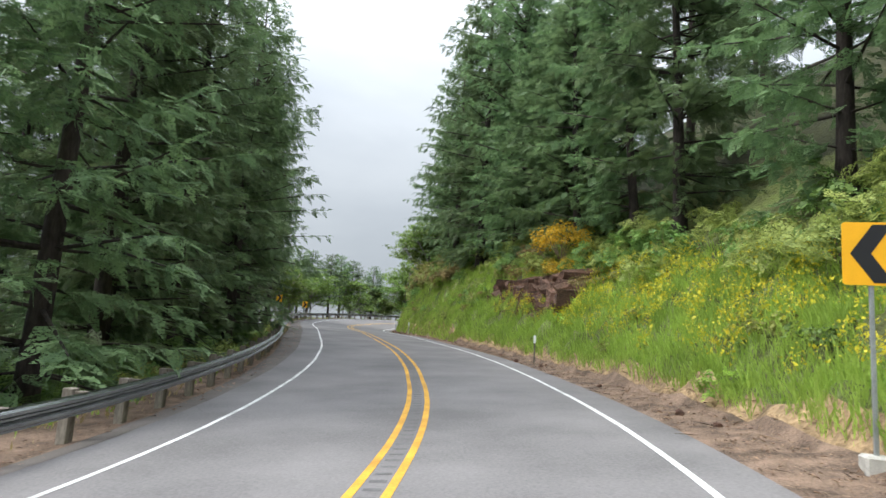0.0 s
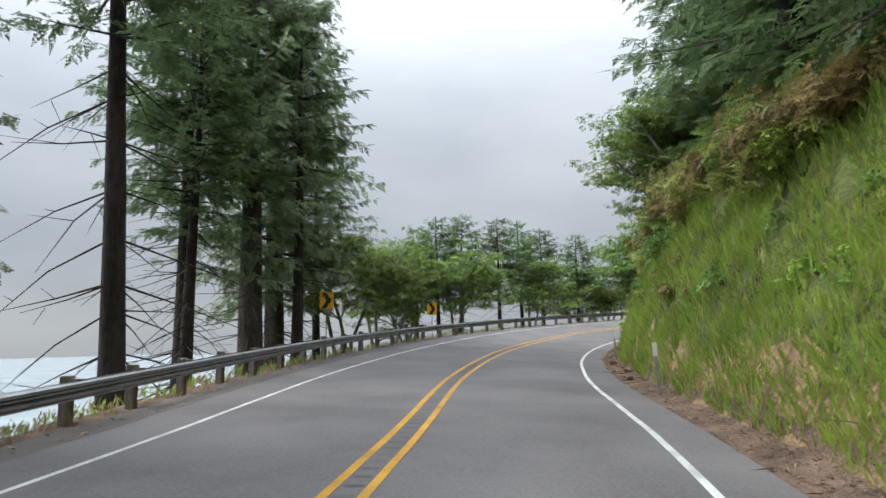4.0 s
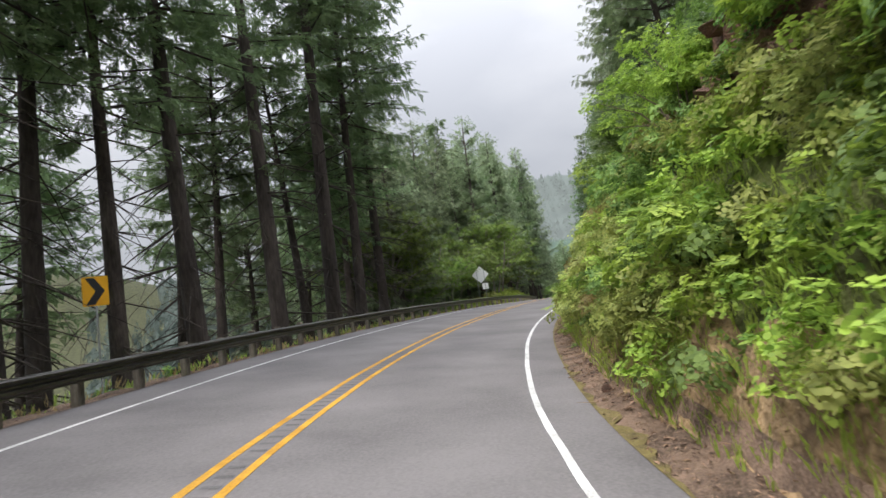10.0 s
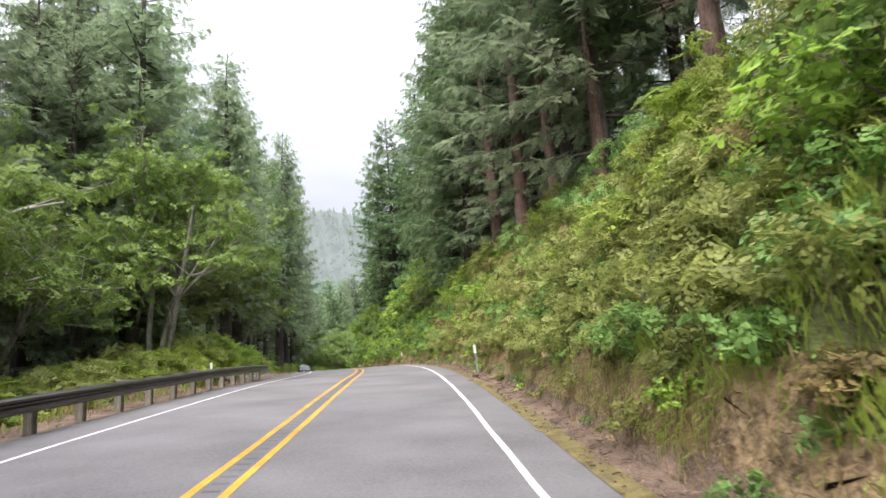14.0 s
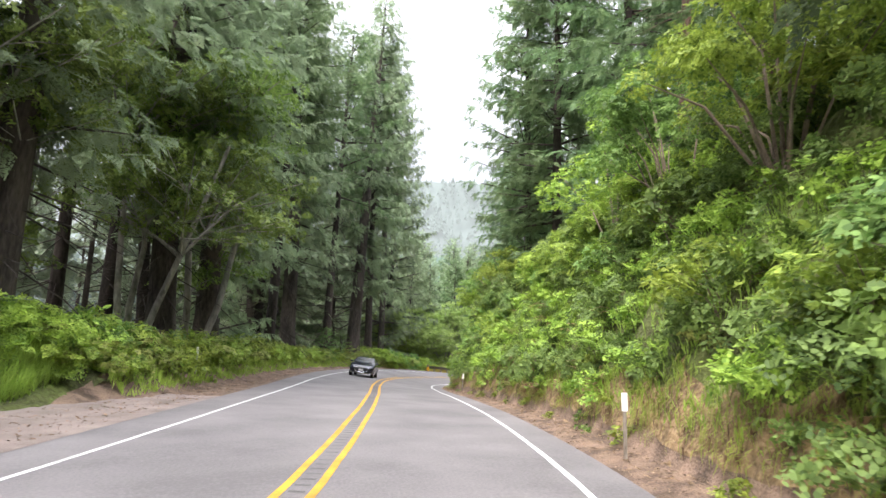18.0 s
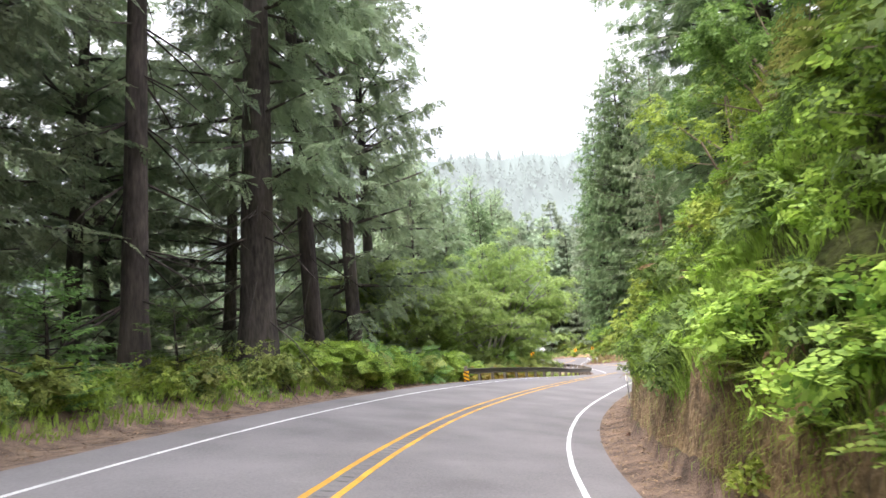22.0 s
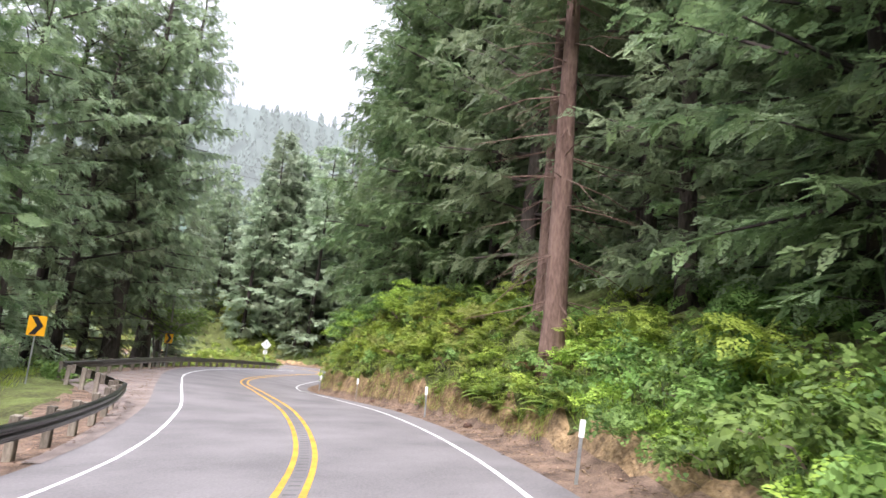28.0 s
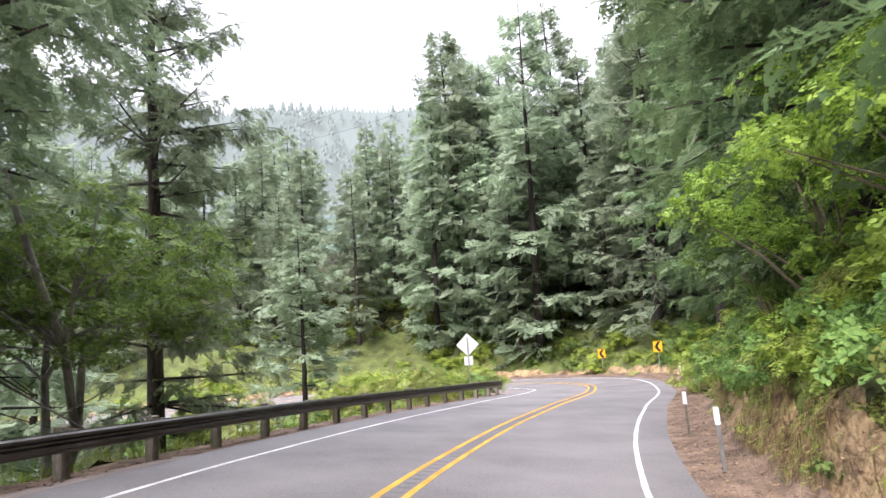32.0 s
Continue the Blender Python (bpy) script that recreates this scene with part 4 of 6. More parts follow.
FERNS = [Kind("fern", "green sword fern with arching fronds", "fern", "ferns on the bank", (("fronds", fern_mesh(95 + i)),)) for i in range(2)]
FERNS_DRY = [Kind("fern", "brown dead sword fern hanging on the bank", "fern", "ferns on the bank", (("fronds", fern_mesh(98, FERN_DRY)),))]

RNG = np.random.RandomState(5)


def toe(s):
    """Offset at which the bank beside the road begins to rise."""
    return 4.3 + np.interp(s, VERGE_S, VERGE_W)


# signs and posts that the growth leaves free: s, u
CLEAR = ((37.8, 5.6), (98.2, -7.5), (110.2, -7.4), (138.5, -7.2), (158.2, -7.2), (177.6, 5.3, 4.0), (191, 5.2, 4.0), (198, 5.8), (347.5, 6), (361.6, 5.1), (386.2, -9), (412.2, -7.2), (280, 4.9), (323.5, 4.9), (368, 4.7), (379.5, 4.8), (389.7, 4.9), (402.5, 5), (415.4, 5), (420.6, 5), (253.3, 4.9))


def lip(s):
    """How far the growth stands back behind the cut foot of the bank."""
    return 0.5 * np.interp(s, CUT_S, CUT_H)


def crowded(s, u):
    """True where a plant would hide a sign from the road."""
    return any(-(far[0] if far else 2.8) < s - a < 0.7 and 0 < u * b and abs(u) < abs(b) + 0.9 for a, b, *far in CLEAR)


def thicket(name, label, kinds, s0, s1, u0, u1, count, size=(0.8, 1.5), along=False):
    """Undergrowth too dense to pick apart, joined into one mesh."""
    rng = np.random.RandomState(int(s0 + 31 * count))
    piles = {}
    for i in range(count):
        s, u = rng.uniform(s0, s1), rng.uniform(u0, u1)
        if along:
            s = s0 + (i + rng.uniform()) / count * (s1 - s0)
            u = u0 + (u1 - u0) * ((i * 0.618034 + rng.uniform(-0.04, 0.04)) % 1.0) ** 1.25
            u += float(toe(s) + 0.9 * lip(s)) - 5.2
        if crowded(s, u):
            continue
        me = kinds[rng.randint(len(kinds))].meshes[0][1]
        co = np.empty(len(me.vertices) * 3, np.float32)
        me.vertices.foreach_get("co", co)
        co = co.reshape(-1, 3)
        a, k = rng.uniform(0, 6.283), rng.uniform(*size)
        c, d = math.cos(a) * k, math.sin(a) * k
        p = np.array(spot(s, u, -0.05 if along else -0.2))
        v = np.stack([co[:, 0] * c - co[:, 1] * d, co[:, 0] * d + co[:, 1] * c, co[:, 2] * k], 1) + p
        piles.setdefault(me.materials[0].name, Pile()).add(v, np.arange(len(v)).reshape(-1, 4))
    for mat, pile in piles.items():
        tagged(new(name, pile.mesh(name, bpy.data.materials[mat])), label, "undergrowth", kind="stuff")


def scatter(kinds, s0, s1, u0, u1, count, size=(0.8, 1.2), tall=(0.9, 1.15), tilt=4, sink=0.0, gap=0.0):
    """Plants at random along a stretch of the plan."""
    made = []
    for _ in range(count * 4):
        if len(made) >= count:
            break
        s, u = RNG.uniform(s0, s1), RNG.uniform(u0, u1)
        p = spot(s, u, -sink)
        if crowded(s, u):
            continue
        if gap and any((p - q).length < gap for q in made):
            continue
        made.append(p)
        kinds[RNG.randint(len(kinds))].put(p, RNG.uniform(*size), RNG.uniform(0, 360), (RNG.uniform(-tilt, tilt), RNG.uniform(-tilt, tilt)), RNG.uniform(*tall))
    return made


def plant(kinds, spots):
    """Trees at given s, u, with their tops that high over the road."""
    for k, (s, u, top) in enumerate(spots):
        p = spot(s, u, -0.1)
        h = max(2.5, top + float(plan(s)[2]) - p.z)
        own_height = max(v.co.z for v in kinds[k % len(kinds)].meshes[1][1].vertices)
        size = (h / own_height) ** 0.6
        kinds[k % len(kinds)].put(p, size, RNG.uniform(0, 360), (RNG.uniform(-2, 2), RNG.uniform(-2, 2)), h / own_height / size)


def grass(label, s0, s1, u0, u1, count, tall, mat, wide=0.03, name="grass"):
    """Blades standing on the bank."""
    rng = np.random.RandomState(int(s0 * 7 + count))
    s, u = rng.uniform(s0, s1, count), rng.uniform(u0, u1, count)
    clump = waves(s * 1.0, u * 3.0, 2.6, 9) + rng.normal(0, 0.35, count)
    s, u = s[clump > -0.55], u[clump > -0.55]
    if u0 > 0:
        u = u - 5.2 + toe(s) + 0.7 * lip(s)
        free = np.ones(len(s), bool)
        for a, b, *_ in CLEAR:
            if a == 177.6:
                free &= ~((s > a - 2.0) & (s < a + 0.2) & (u < b + 0.25))
        s, u = s[free], u[free]
    n = len(s)
    base = place(s, u, -0.06, 0.5)
    h = tall * rng.uniform(0.5, 1.25, n)
    a = rng.uniform(0, 6.283, n)
    _, _, _, _, tx, ty = plan(s)
    sg = -np.sign(u0)
    lean = rng.uniform(-0.15, 0.4, n) * h
    tip = base + np.stack([ty * sg * lean + 0.25 * h * np.cos(a), -tx * sg * lean + 0.25 * h * np.sin(a), h * rng.uniform(0.75, 1, n)], 1)
    w = wide * rng.uniform(0.7, 1.6, n)
    side = np.stack([np.cos(a + 1.3) * w, np.sin(a + 1.3) * w, 0 * w], 1)
    v, f = kites(base, tip, side, np.c_[np.zeros((n, 2)), 0.12 * h])
    return tagged(new(name, mesh_of(name, v, f, mat)), label, "grass", kind="stuff")

# ---- trees, by metres along the road, offset from its centre, and top over the road ----
FULL_SEAWARD = ((44.4, -8.5, 13.1), (49.8, -9.5, 15.2), (64.2, -8.2, 10.2), (143.5, -12, 9), (147.5, -11, 14))
FULL_VALLEY = ((196.8, -11, 25), (217, -15, 25), (203, -13, 18), (231, -12, 28), (210.9, -15, 17.5), (236, -14, 25), (243, -15, 28), (288.5, -12, 40), (305.9, -14, 44), (226.8, -13, 19), (326.9, -11.5, 46), (331.5, -13.5, 40),
               (404, -21, 34), (362, -26, 28), (410, -12.5, 30), (403.7, -12, 26), (421.5, -11.5, 20.5), (354.6, -21, 25), (350, -16, 20), (345, -18, 21), (365, -22, 28), (372, -24, 29), (397, -13, 32))
FULL_HILL = ((80.2, 9, 34), (73.8, 10, 34), (88.5, 9, 27.9), (244, 9, 34), (250, 9.5, 33), (256, 12, 36), (270.6, 14, 40), (263, 14, 38), (277, 13.5, 40), (283, 11, 36), (288, 10, 33), (294, 10.5, 26), (299, 10, 21), (391.2, 12.5, 50), (396, 12, 50), (401, 10.5, 48), (409.7, 10, 44),
             (368.7, 11, 30), (385, 11, 46), (374.5, 11, 28), (414, 9.5, 36), (421, 9.5, 36), (314, 11, 28))
BARE_SEAWARD = ((55, -9, 16.2), (71.5, -9, 16.3), (79, -9.5, 21.1), (88.2, -9.5, 25.5), (94, -11.5, 18), (103.5, -11, 13), (92.2, -10, 13.7), (97.5, -8.5, 16.3), (114, -11, 8.2), (118, -12, 9.6), (121, -12.5, 10.4), (124, -11, 10.2), (128, -12, 10.6), (131.5, -13, 10.2), (134.5, -11.5, 9.6), (158.5, -10.5, 27), (157, -13.5, 20), (163.5, -10.5, 24))
BARE_VALLEY = ((150.6, -8, 26.1), (154.9, -9, 26.7), (161.6, -12, 29.2), (165.9, -9, 32.3), (172.6, -9, 36.5), (178.8, -9, 42.0), (183, -9, 29.8), (189.7, -10, 33.2), (293.6, -9.5, 36), (321.1, -10, 44), (405.1, -14, 32), (310, -10, 40))
ALDERS = ((135.8, -12.5, 8.6), (139.8, -12.5, 9.6), (109.1, -10.6, 6.6), (104.5, -9.6, 7), (144.8, -12, 11.5), (150.5, -12, 13.6), (196.5, -12, 10.4), (225.3, -9, 13), (201.5, -12.5, 7.6), (238, -13.5, 12.5), (247, -14.5, 14), (262, -12.5, 14), (212, -12.5, 9), (219, -13, 10.5), (232, -12.5, 10), (206.5, -13, 8.5), (271, -10.5, 17), (277, -10, 20), (415.5, -9, 7.2), (112.8, -11, 7.2), (143, -12, 12.5),
          (119, 8.6, 13), (126, 8.9, 12.5), (104, 8.4, 13), (110, 8.2, 14), (113, 7.0, 14), (107, 7.4, 12), (119.5, -11, 7.6), (128, -11, 8.2), (347.5, 8.2, 10))
OLD_TREES = ((96.1, -9.8, 25), (100.5, -11.5, 21), (261.9, -11, 34), (316, -9.5, 48), (273.5, -10, 36), (280.7, -10, 38), (300, -10, 42), (413, -9.5, 34), (407.5, -9.8, 32))
BRIGHT_TREES = ((331, -12.5, 10), (338, -12.5, 11), (345.5, -12.5, 12.5), (353, -13.5, 13))
TALL_TREES = ((236, 9.5, 34), (227.6, 9, 28.9), (224.4, 10, 22.7), (219.4, 10.5, 20.3), (255.3, 11.5, 27.1), (262, 12.5, 30), (268, 12.5, 30), (375.2, 7.1, 26), (378.8, 8.5, 24), (232, 10.5, 30), (240, 10.5, 30), (213.5, 12.5, 25), (216.5, 14.5, 27), (210.5, 13.5, 25), (207.5, 12, 22))
YOUNG_TREES = ((304.6, -7.8, 4.6), (309.5, -8.0, 4.4))
for kinds, spots in ((SPRUCE_FULL, FULL_SEAWARD + tuple(q for q in FULL_HILL if not 300 < q[0] < 388)), (SPRUCE_MOSSY, FULL_VALLEY + tuple(q for q in FULL_HILL if 300 < q[0] < 388)), (SPRUCE_BARE, BARE_SEAWARD + BARE_VALLEY), (ALDER, ALDERS), (SPRUCE_OLD, OLD_TREES),
                     (ALDER_BRIGHT, BRIGHT_TREES), (SPRUCE_TALL, TALL_TREES), (SPRUCE_YOUNG, YOUNG_TREES)):
    plant(kinds, spots)


def grove(label, kinds, spots):
    """Far trees, joined into one mesh of trunks and one of crowns."""
    piles = {}
    for p, size, turn, tall in spots:
        for nm, me in kinds[RNG.randint(len(kinds))].meshes:
            co = np.empty(len(me.vertices) * 3, np.float32)
            me.vertices.foreach_get("co", co)
            co = co.reshape(-1, 3) * np.array([size, size, size * tall])
            a = radians(turn)
            v = np.stack([co[:, 0] * math.cos(a) - co[:, 1] * math.sin(a), co[:, 0] * math.sin(a) + co[:, 1] * math.cos(a), co[:, 2]], 1) + np.array(p)
            piles.setdefault((nm, me.materials[0].name), Pile()).add(v, np.array([q.vertices[:] for q in me.polygons]))
    for (nm, mat), pile in piles.items():
        tagged(new("forest", pile.mesh("forest", bpy.data.materials[mat], nm == "trunk")), label + (", their trunks" if nm == "trunk" else ""), "forest", kind="stuff")


def grove_along(label, kinds, s0, s1, u0, u1, count, size=(0.8, 1.1), gap=5.0):
    made = []
    for _ in range(count * 5):
        if len(made) >= count:
            break
        p = spot(RNG.uniform(s0, s1), RNG.uniform(u0, u1))
        if not any((p - q[0]).length < gap for q in made):
            made.append((p, RNG.uniform(*size), RNG.uniform(0, 360), RNG.uniform(0.9, 1.15)))
    grove(label, kinds, made)


# hillside above the road
scatter(SPRUCE_MID, 42, 70, 10, 13, 7, (0.8, 1.05), gap=3.5)
scatter(SPRUCE_MID, 66, 130, 9.5, 14, 12, (0.8, 1.1), gap=4)
scatter(SPRUCE_MID, 130, 200, 10.5, 15, 8, (0.7, 1.0), gap=5)
scatter(SPRUCE_MID, 232, 270, 13, 17, 5, (0.8, 1.1), gap=5)
scatter(SPRUCE_MID, 308, 335, 9.5, 14, 4, (0.8, 1.1), gap=5)
scatter(SPRUCE_MID, 384, 445, 11, 15, 7, (0.8, 1.1), gap=4.5)
scatter(SPRUCE_FULL, 352, 372, 9.5, 13, 4, (0.9, 1.2), gap=4)
grove_along("dense dark spruces higher up the wooded slope", SPRUCE_FAR, 30, 140, 15, 30, 20, (0.8, 1.1), gap=5)
grove_along("dense dark spruces higher up the wooded slope", SPRUCE_FAR, 200, 335, 14, 30, 24, (0.8, 1.2), gap=5)
grove_along("dense dark spruces higher up the wooded slope", SPRUCE_FAR, 380, 450, 14, 50, 24, (0.8, 1.2), gap=5)
# beyond the last bend
# valley side
scatter(SPRUCE_BARE, 150, 196, -20, -11, 10, (0.9, 1.1), gap=3)
grove_along("dense dark spruces higher up the wooded slope", SPRUCE_FAR, 200, 250, -30, -16, 10, (0.8, 1.2), gap=5)
grove_along("grey-green, haze-paled spruces below the road", SPRUCE_VALLEY, 236, 336, -58, -22, 34, (0.9, 1.3), gap=5)
grove_along("dense dark spruces higher up the wooded slope", SPRUCE_FAR, 335, 402, -50, -24, 10, (0.8, 1.1), gap=6)
scatter(SPRUCE_MID, 40, 80, -17, -10, 16, (0.7, 0.95), gap=3)
scatter(SPRUCE_MOSSY, 296, 332, -21, -14, 6, (1.3, 1.7), gap=4.5)

# ---- bushes and ferns ----
scatter(BUSH_OLIVE, 28, 66, -8.6, -7.0, 22, (0.7, 1.1), (0.7, 0.9), sink=0.1)
BUSH_BROOM.put(spot(60.5, 7.9, 1.0), 2.2, 40)
BUSH_BROOM.put(spot(61.5, 8.3, 2.3), 1.7, 130)
BUSH_BROWN[0].put(spot(63.5, 8.2, 1.6), 1.7, 20)
BUSH_BROWN[1].put(spot(66, 8.4, 1.2), 1.5, 120)
scatter(BUSH_DARK + BUSH_OLIVE, 36, 70, 9.2, 11, 14, (1.0, 1.8), sink=0.2)
scatter(BUSH_DARK + BUSH_BRIGHT + BUSH_OLIVE, 70, 118, 6.4, 9, 30, (0.4, 0.9), sink=0.1)
scatter(BUSH_BRIGHT + BUSH_DARK + BUSH_OLIVE, 118, 172, 6.0, 8.0, 44, (0.9, 1.7), sink=0.2)
scatter(BUSH_BRIGHT + BUSH_DARK, 172, 202, 7.3, 9, 14, (1.0, 2.0), sink=0.2)
scatter(BUSH_OLIVE + BUSH_BRIGHT, 198, 245, 6.2, 8.5, 30, (0.8, 1.5), sink=0.2)
scatter(BUSH_BRIGHT + BUSH_DARK, 245, 336, 6.1, 8.0, 48, (0.9, 1.6), sink=0.2)
scatter(BUSH_BRIGHT, 334, 352, 6.8, 9, 12, (0.9, 1.6), sink=0.2)
scatter(BUSH_DARK, 352, 372, 6.6, 8, 12, (0.9, 1.5), sink=0.1)
scatter(BUSH_BRIGHT + BUSH_DARK, 392, 445, 6.4, 8.5, 26, (0.8, 1.5), sink=0.2)
scatter(BUSH_BRIGHT, 259, 270, -10.5, -9.2, 6, (1.8, 2.3), sink=0.1)
scatter(BUSH_OLIVE + BUSH_BRIGHT, 262, 328, -8.8, -7.6, 36, (1.2, 1.7), sink=0.1)
DARK_, BRIGHT_, OLIVE_ = [COARSE["dark"]], [COARSE["bright"]], [COARSE["olive"]]
GROWTH = "dense mixed bushes and undergrowth on the wooded slope"
thicket("undergrowth", GROWTH, DARK_ + OLIVE_, 36, 120, 8.6, 12, 80, (1.0, 2.0))
thicket("undergrowth", GROWTH, DARK_ + BRIGHT_, 118, 200, 8.0, 12, 80, (1.0, 1.9))
thicket("undergrowth", GROWTH, OLIVE_ + BRIGHT_ + DARK_, 198, 336, 8.0, 12, 80, (1.0, 1.8))
thicket("undergrowth", GROWTH, DARK_ + BRIGHT_, 336, 450, 8.0, 13, 90, (1.0, 1.8))
thicket("undergrowth", GROWTH, OLIVE_ + BRIGHT_, 262, 330, -11.5, -8.2, 45, (0.9, 1.5))
thicket("undergrowth", "bright yellowish-green bushes behind the guard rail", BRIGHT_ * 2 + OLIVE_, 202, 232, -11, -7.3, 75, (1.2, 1.9))
thicket("undergrowth", GROWTH, DARK_ + OLIVE_ + BRIGHT_, 329, 372, -12, -7.2, 60, (0.7, 1.2))
thicket("undergrowth", GROWTH, DARK_, 386, 450, -14, -7.8, 50, (0.7, 1.2))
thicket("undergrowth", GROWTH, DARK_ + OLIVE_, 66, 200, -12, -8.6, 80, (0.6, 1.1))
SHRUBS = ((123.5, 8, 6), (129.5, 8.2, 7), (135.8, 8, 6.5), (142.8, 8, 7), (150.8, 8, 7.5), (178.7, 8.5, 7.5), (182.5, 8.6, 8), (187, 8.4, 8), (191.4, 8.8, 8), (195.3, 9.5, 8.5), (253.7, 7.8, 8), (258.7, 8, 8),
          (263.2, 8, 7.5), (284, 8, 7), (289, 7.8, 7.5), (294, 7.6, 7), (299, 8, 6), (303.7, 8.3, 6.5), (308.5, 8.4, 7), (331.2, 8.6, 7), (336, 8.8, 7.5), (341, 8.8, 7), (346.1, 9.5, 8), (406.8, 7.4, 6.5), (411.8, 7.6, 7), (416.8, 7.6, 7.5), (422.8, 7.8, 7.5))
SHRUBS = tuple(q for q in SHRUBS if not 384 < q[0] < 392) + ((132.5, 7.2, 5.5), (138.5, 7.0, 5.5), (143, 6.9, 5.4), (146.5, 6.8, 4.0), (155, 7.2, 4.6), (160, 7.4, 5.5), (165, 7.6, 6), (388.6, 8.3, 3.2), (390.6, 8.8, 3.2), (392.8, 8.3, 3.2), (395.4, 8.4, 3.6), (399, 8, 6), (404, 8, 6.5))
plant(SHRUB_TALL, tuple((a, b, c + (2.2 if 195 < a < 335 else 0)) for a, b, c in SHRUBS))
thicket("undergrowth", GROWTH, DARK_ + BRIGHT_, 432, 475, 5.8, 18, 130, (1.0, 1.9))
thicket("undergrowth", GROWTH, DARK_, 352, 430, 9, 14, 40, (1.0, 1.8))
thicket("undergrowth", "dark low boughs and brush under the spruces", DARK_, 36, 74, -16, -8.8, 90, (2.2, 3.6))
scatter(BUSH_BROWN + BUSH_BROWN + BUSH_OLIVE, 84, 114, 6.9, 8.4, 24, (1.0, 1.8), sink=0.1)
thicket("undergrowth", "small brambles and weeds among the bank's grass", [COARSE["olive"], COARSE["brown"], COARSE["bright"], COARSE["dark"]], 68, 110, 5.4, 7.6, 110, (0.25, 0.6))
thicket("undergrowth", "small brambles and weeds among the bank's grass", [COARSE["olive"], COARSE["bright"], COARSE["dark"]], 28, 60, 6.0, 9.5, 50, (0.3, 0.7))
scatter(BUSH_BROWN, 56, 72, 7.9, 9.0, 7, (0.8, 1.3), sink=0.1)
scatter(SPRUCE_MOSSY, 218, 248, 9.5, 12.5, 8, (1.2, 1.55), gap=3.5)
scatter(SPRUCE_MOSSY, 206, 250, -19, -14.5, 9, (1.1, 1.4), gap=4)
scatter(SPRUCE_MOSSY, 386, 404, 12, 20, 6, (1.25, 1.5), gap=4)
scatter(SPRUCE_MID, 425, 452, 9.5, 22, 9, (1.1, 1.4), gap=4)
# spruces with painted haze on the slope past the bend
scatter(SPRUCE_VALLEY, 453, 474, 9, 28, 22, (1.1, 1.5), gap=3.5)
scatter(BUSH_BRIGHT, 262, 294, -8.6, -7.4, 18, (1.2, 1.7), sink=0.1)
scatter(FERNS, 150, 178, 5.8, 8, 20, (0.8, 1.3), tilt=15)
scatter(FERNS * 3 + FERNS_DRY, 240, 336, 5.5, 8.0, 70, (0.8, 1.4), tilt=15)
scatter(FERNS * 4 + FERNS_DRY, 372, 404, 5.6, 9.5, 60, (0.8, 1.2), tilt=15)

scatter(SPRUCE_BARE, 252, 306, -22, -13, 6, (1.2, 1.6), gap=5)
thicket("undergrowth", "dense low hedge of leathery green bushes beside the road", OLIVE_ * 2 + DARK_, 296, 331, -9.8, -7.3, 120, (0.8, 1.25))
thicket("undergrowth", "fresh green bushes along the edge of the wood", BRIGHT_ + OLIVE_, 260, 297, -9.8, -7.5, 90, (0.8, 1.3))
thicket("undergrowth", GROWTH, BRIGHT_ + DARK_, 238, 300, 7.4, 12.5, 130, (1.1, 1.9))
thicket("undergrowth", "dense dark hedge of leathery bushes beside the road", DARK_ + OLIVE_, 322, 350, -10.5, -7.4, 44, (1.5, 2.3))
thicket("undergrowth", "dense hedge of fresh green and leathery bushes beside the road", BRIGHT_ * 2 + DARK_ + OLIVE_, 317, 332, -9.6, -7.2, 60, (1.7, 2.2))
thicket("undergrowth", "high mass of fresh green bushes on the low bank", BRIGHT_ * 3 + DARK_, 257, 270, -10.8, -9, 50, (1.5, 2.1))
thicket("undergrowth", "high mass of fresh green bushes on the low bank", BRIGHT_ * 3 + DARK_, 250, 259, -13.2, -10.9, 60, (1.5, 2.1))
thicket("undergrowth", "high mass of fresh green bushes on the low bank", BRIGHT_ * 3 + DARK_, 238, 251, -15, -12.6, 70, (1.5, 2.1))
thicket("undergrowth", "rounded dark green bushes beside the road", DARK_ + DARK_ + BRIGHT_, 242, 256, -13.4, -12.2, 24, (1.2, 1.7))
scatter(SPRUCE_MOSSY, 352, 384, 11.5, 17, 5, (1.0, 1.25), gap=4)
scatter(SPRUCE_MID, 386, 400, -24, -14, 5, (1.2, 1.5), gap=4)

GOLD_ = [bush_kind("bush", "bush", "", 131, leaves=96, size=0.34, mat=LEAF_GOLD, lumps=15)]
thicket("undergrowth", "low golden yellow bushes behind the guard rail", GOLD_, 330, 344, -7.7, -6.3, 60, (0.75, 1.2))
BROWN_ = [COARSE["brown"]]
HANGING = "leafy bushes and brambles hanging over the bank"
for kinds, s0, s1, count, first in ((OLIVE_ * 2 + BRIGHT_ * 2 + DARK_ + BROWN_, 138, 188, 250, 5.3), (OLIVE_ * 4 + BROWN_ + DARK_, 188, 246, 290, 5.35), (BRIGHT_ * 2 + DARK_ * 3, 246, 338, 440, 5.3), (BRIGHT_ + DARK_, 338, 360, 60, 6.8), (BRIGHT_ + DARK_, 360, 374, 40, 5.4), (DARK_ * 2 + BRIGHT_, 374, 404, 34, 5.7), (BRIGHT_ + DARK_ * 2 + OLIVE_, 404, 452, 210, 5.5)):
    thicket("undergrowth", HANGING, kinds, s0, s1, first, 9.2, int(count * 1.3), (0.5, 1.0), along=True)
thicket("undergrowth", HANGING, OLIVE_ + DARK_ + BRIGHT_, 186, 262, 9, 12, 70, (0.9, 1.6))
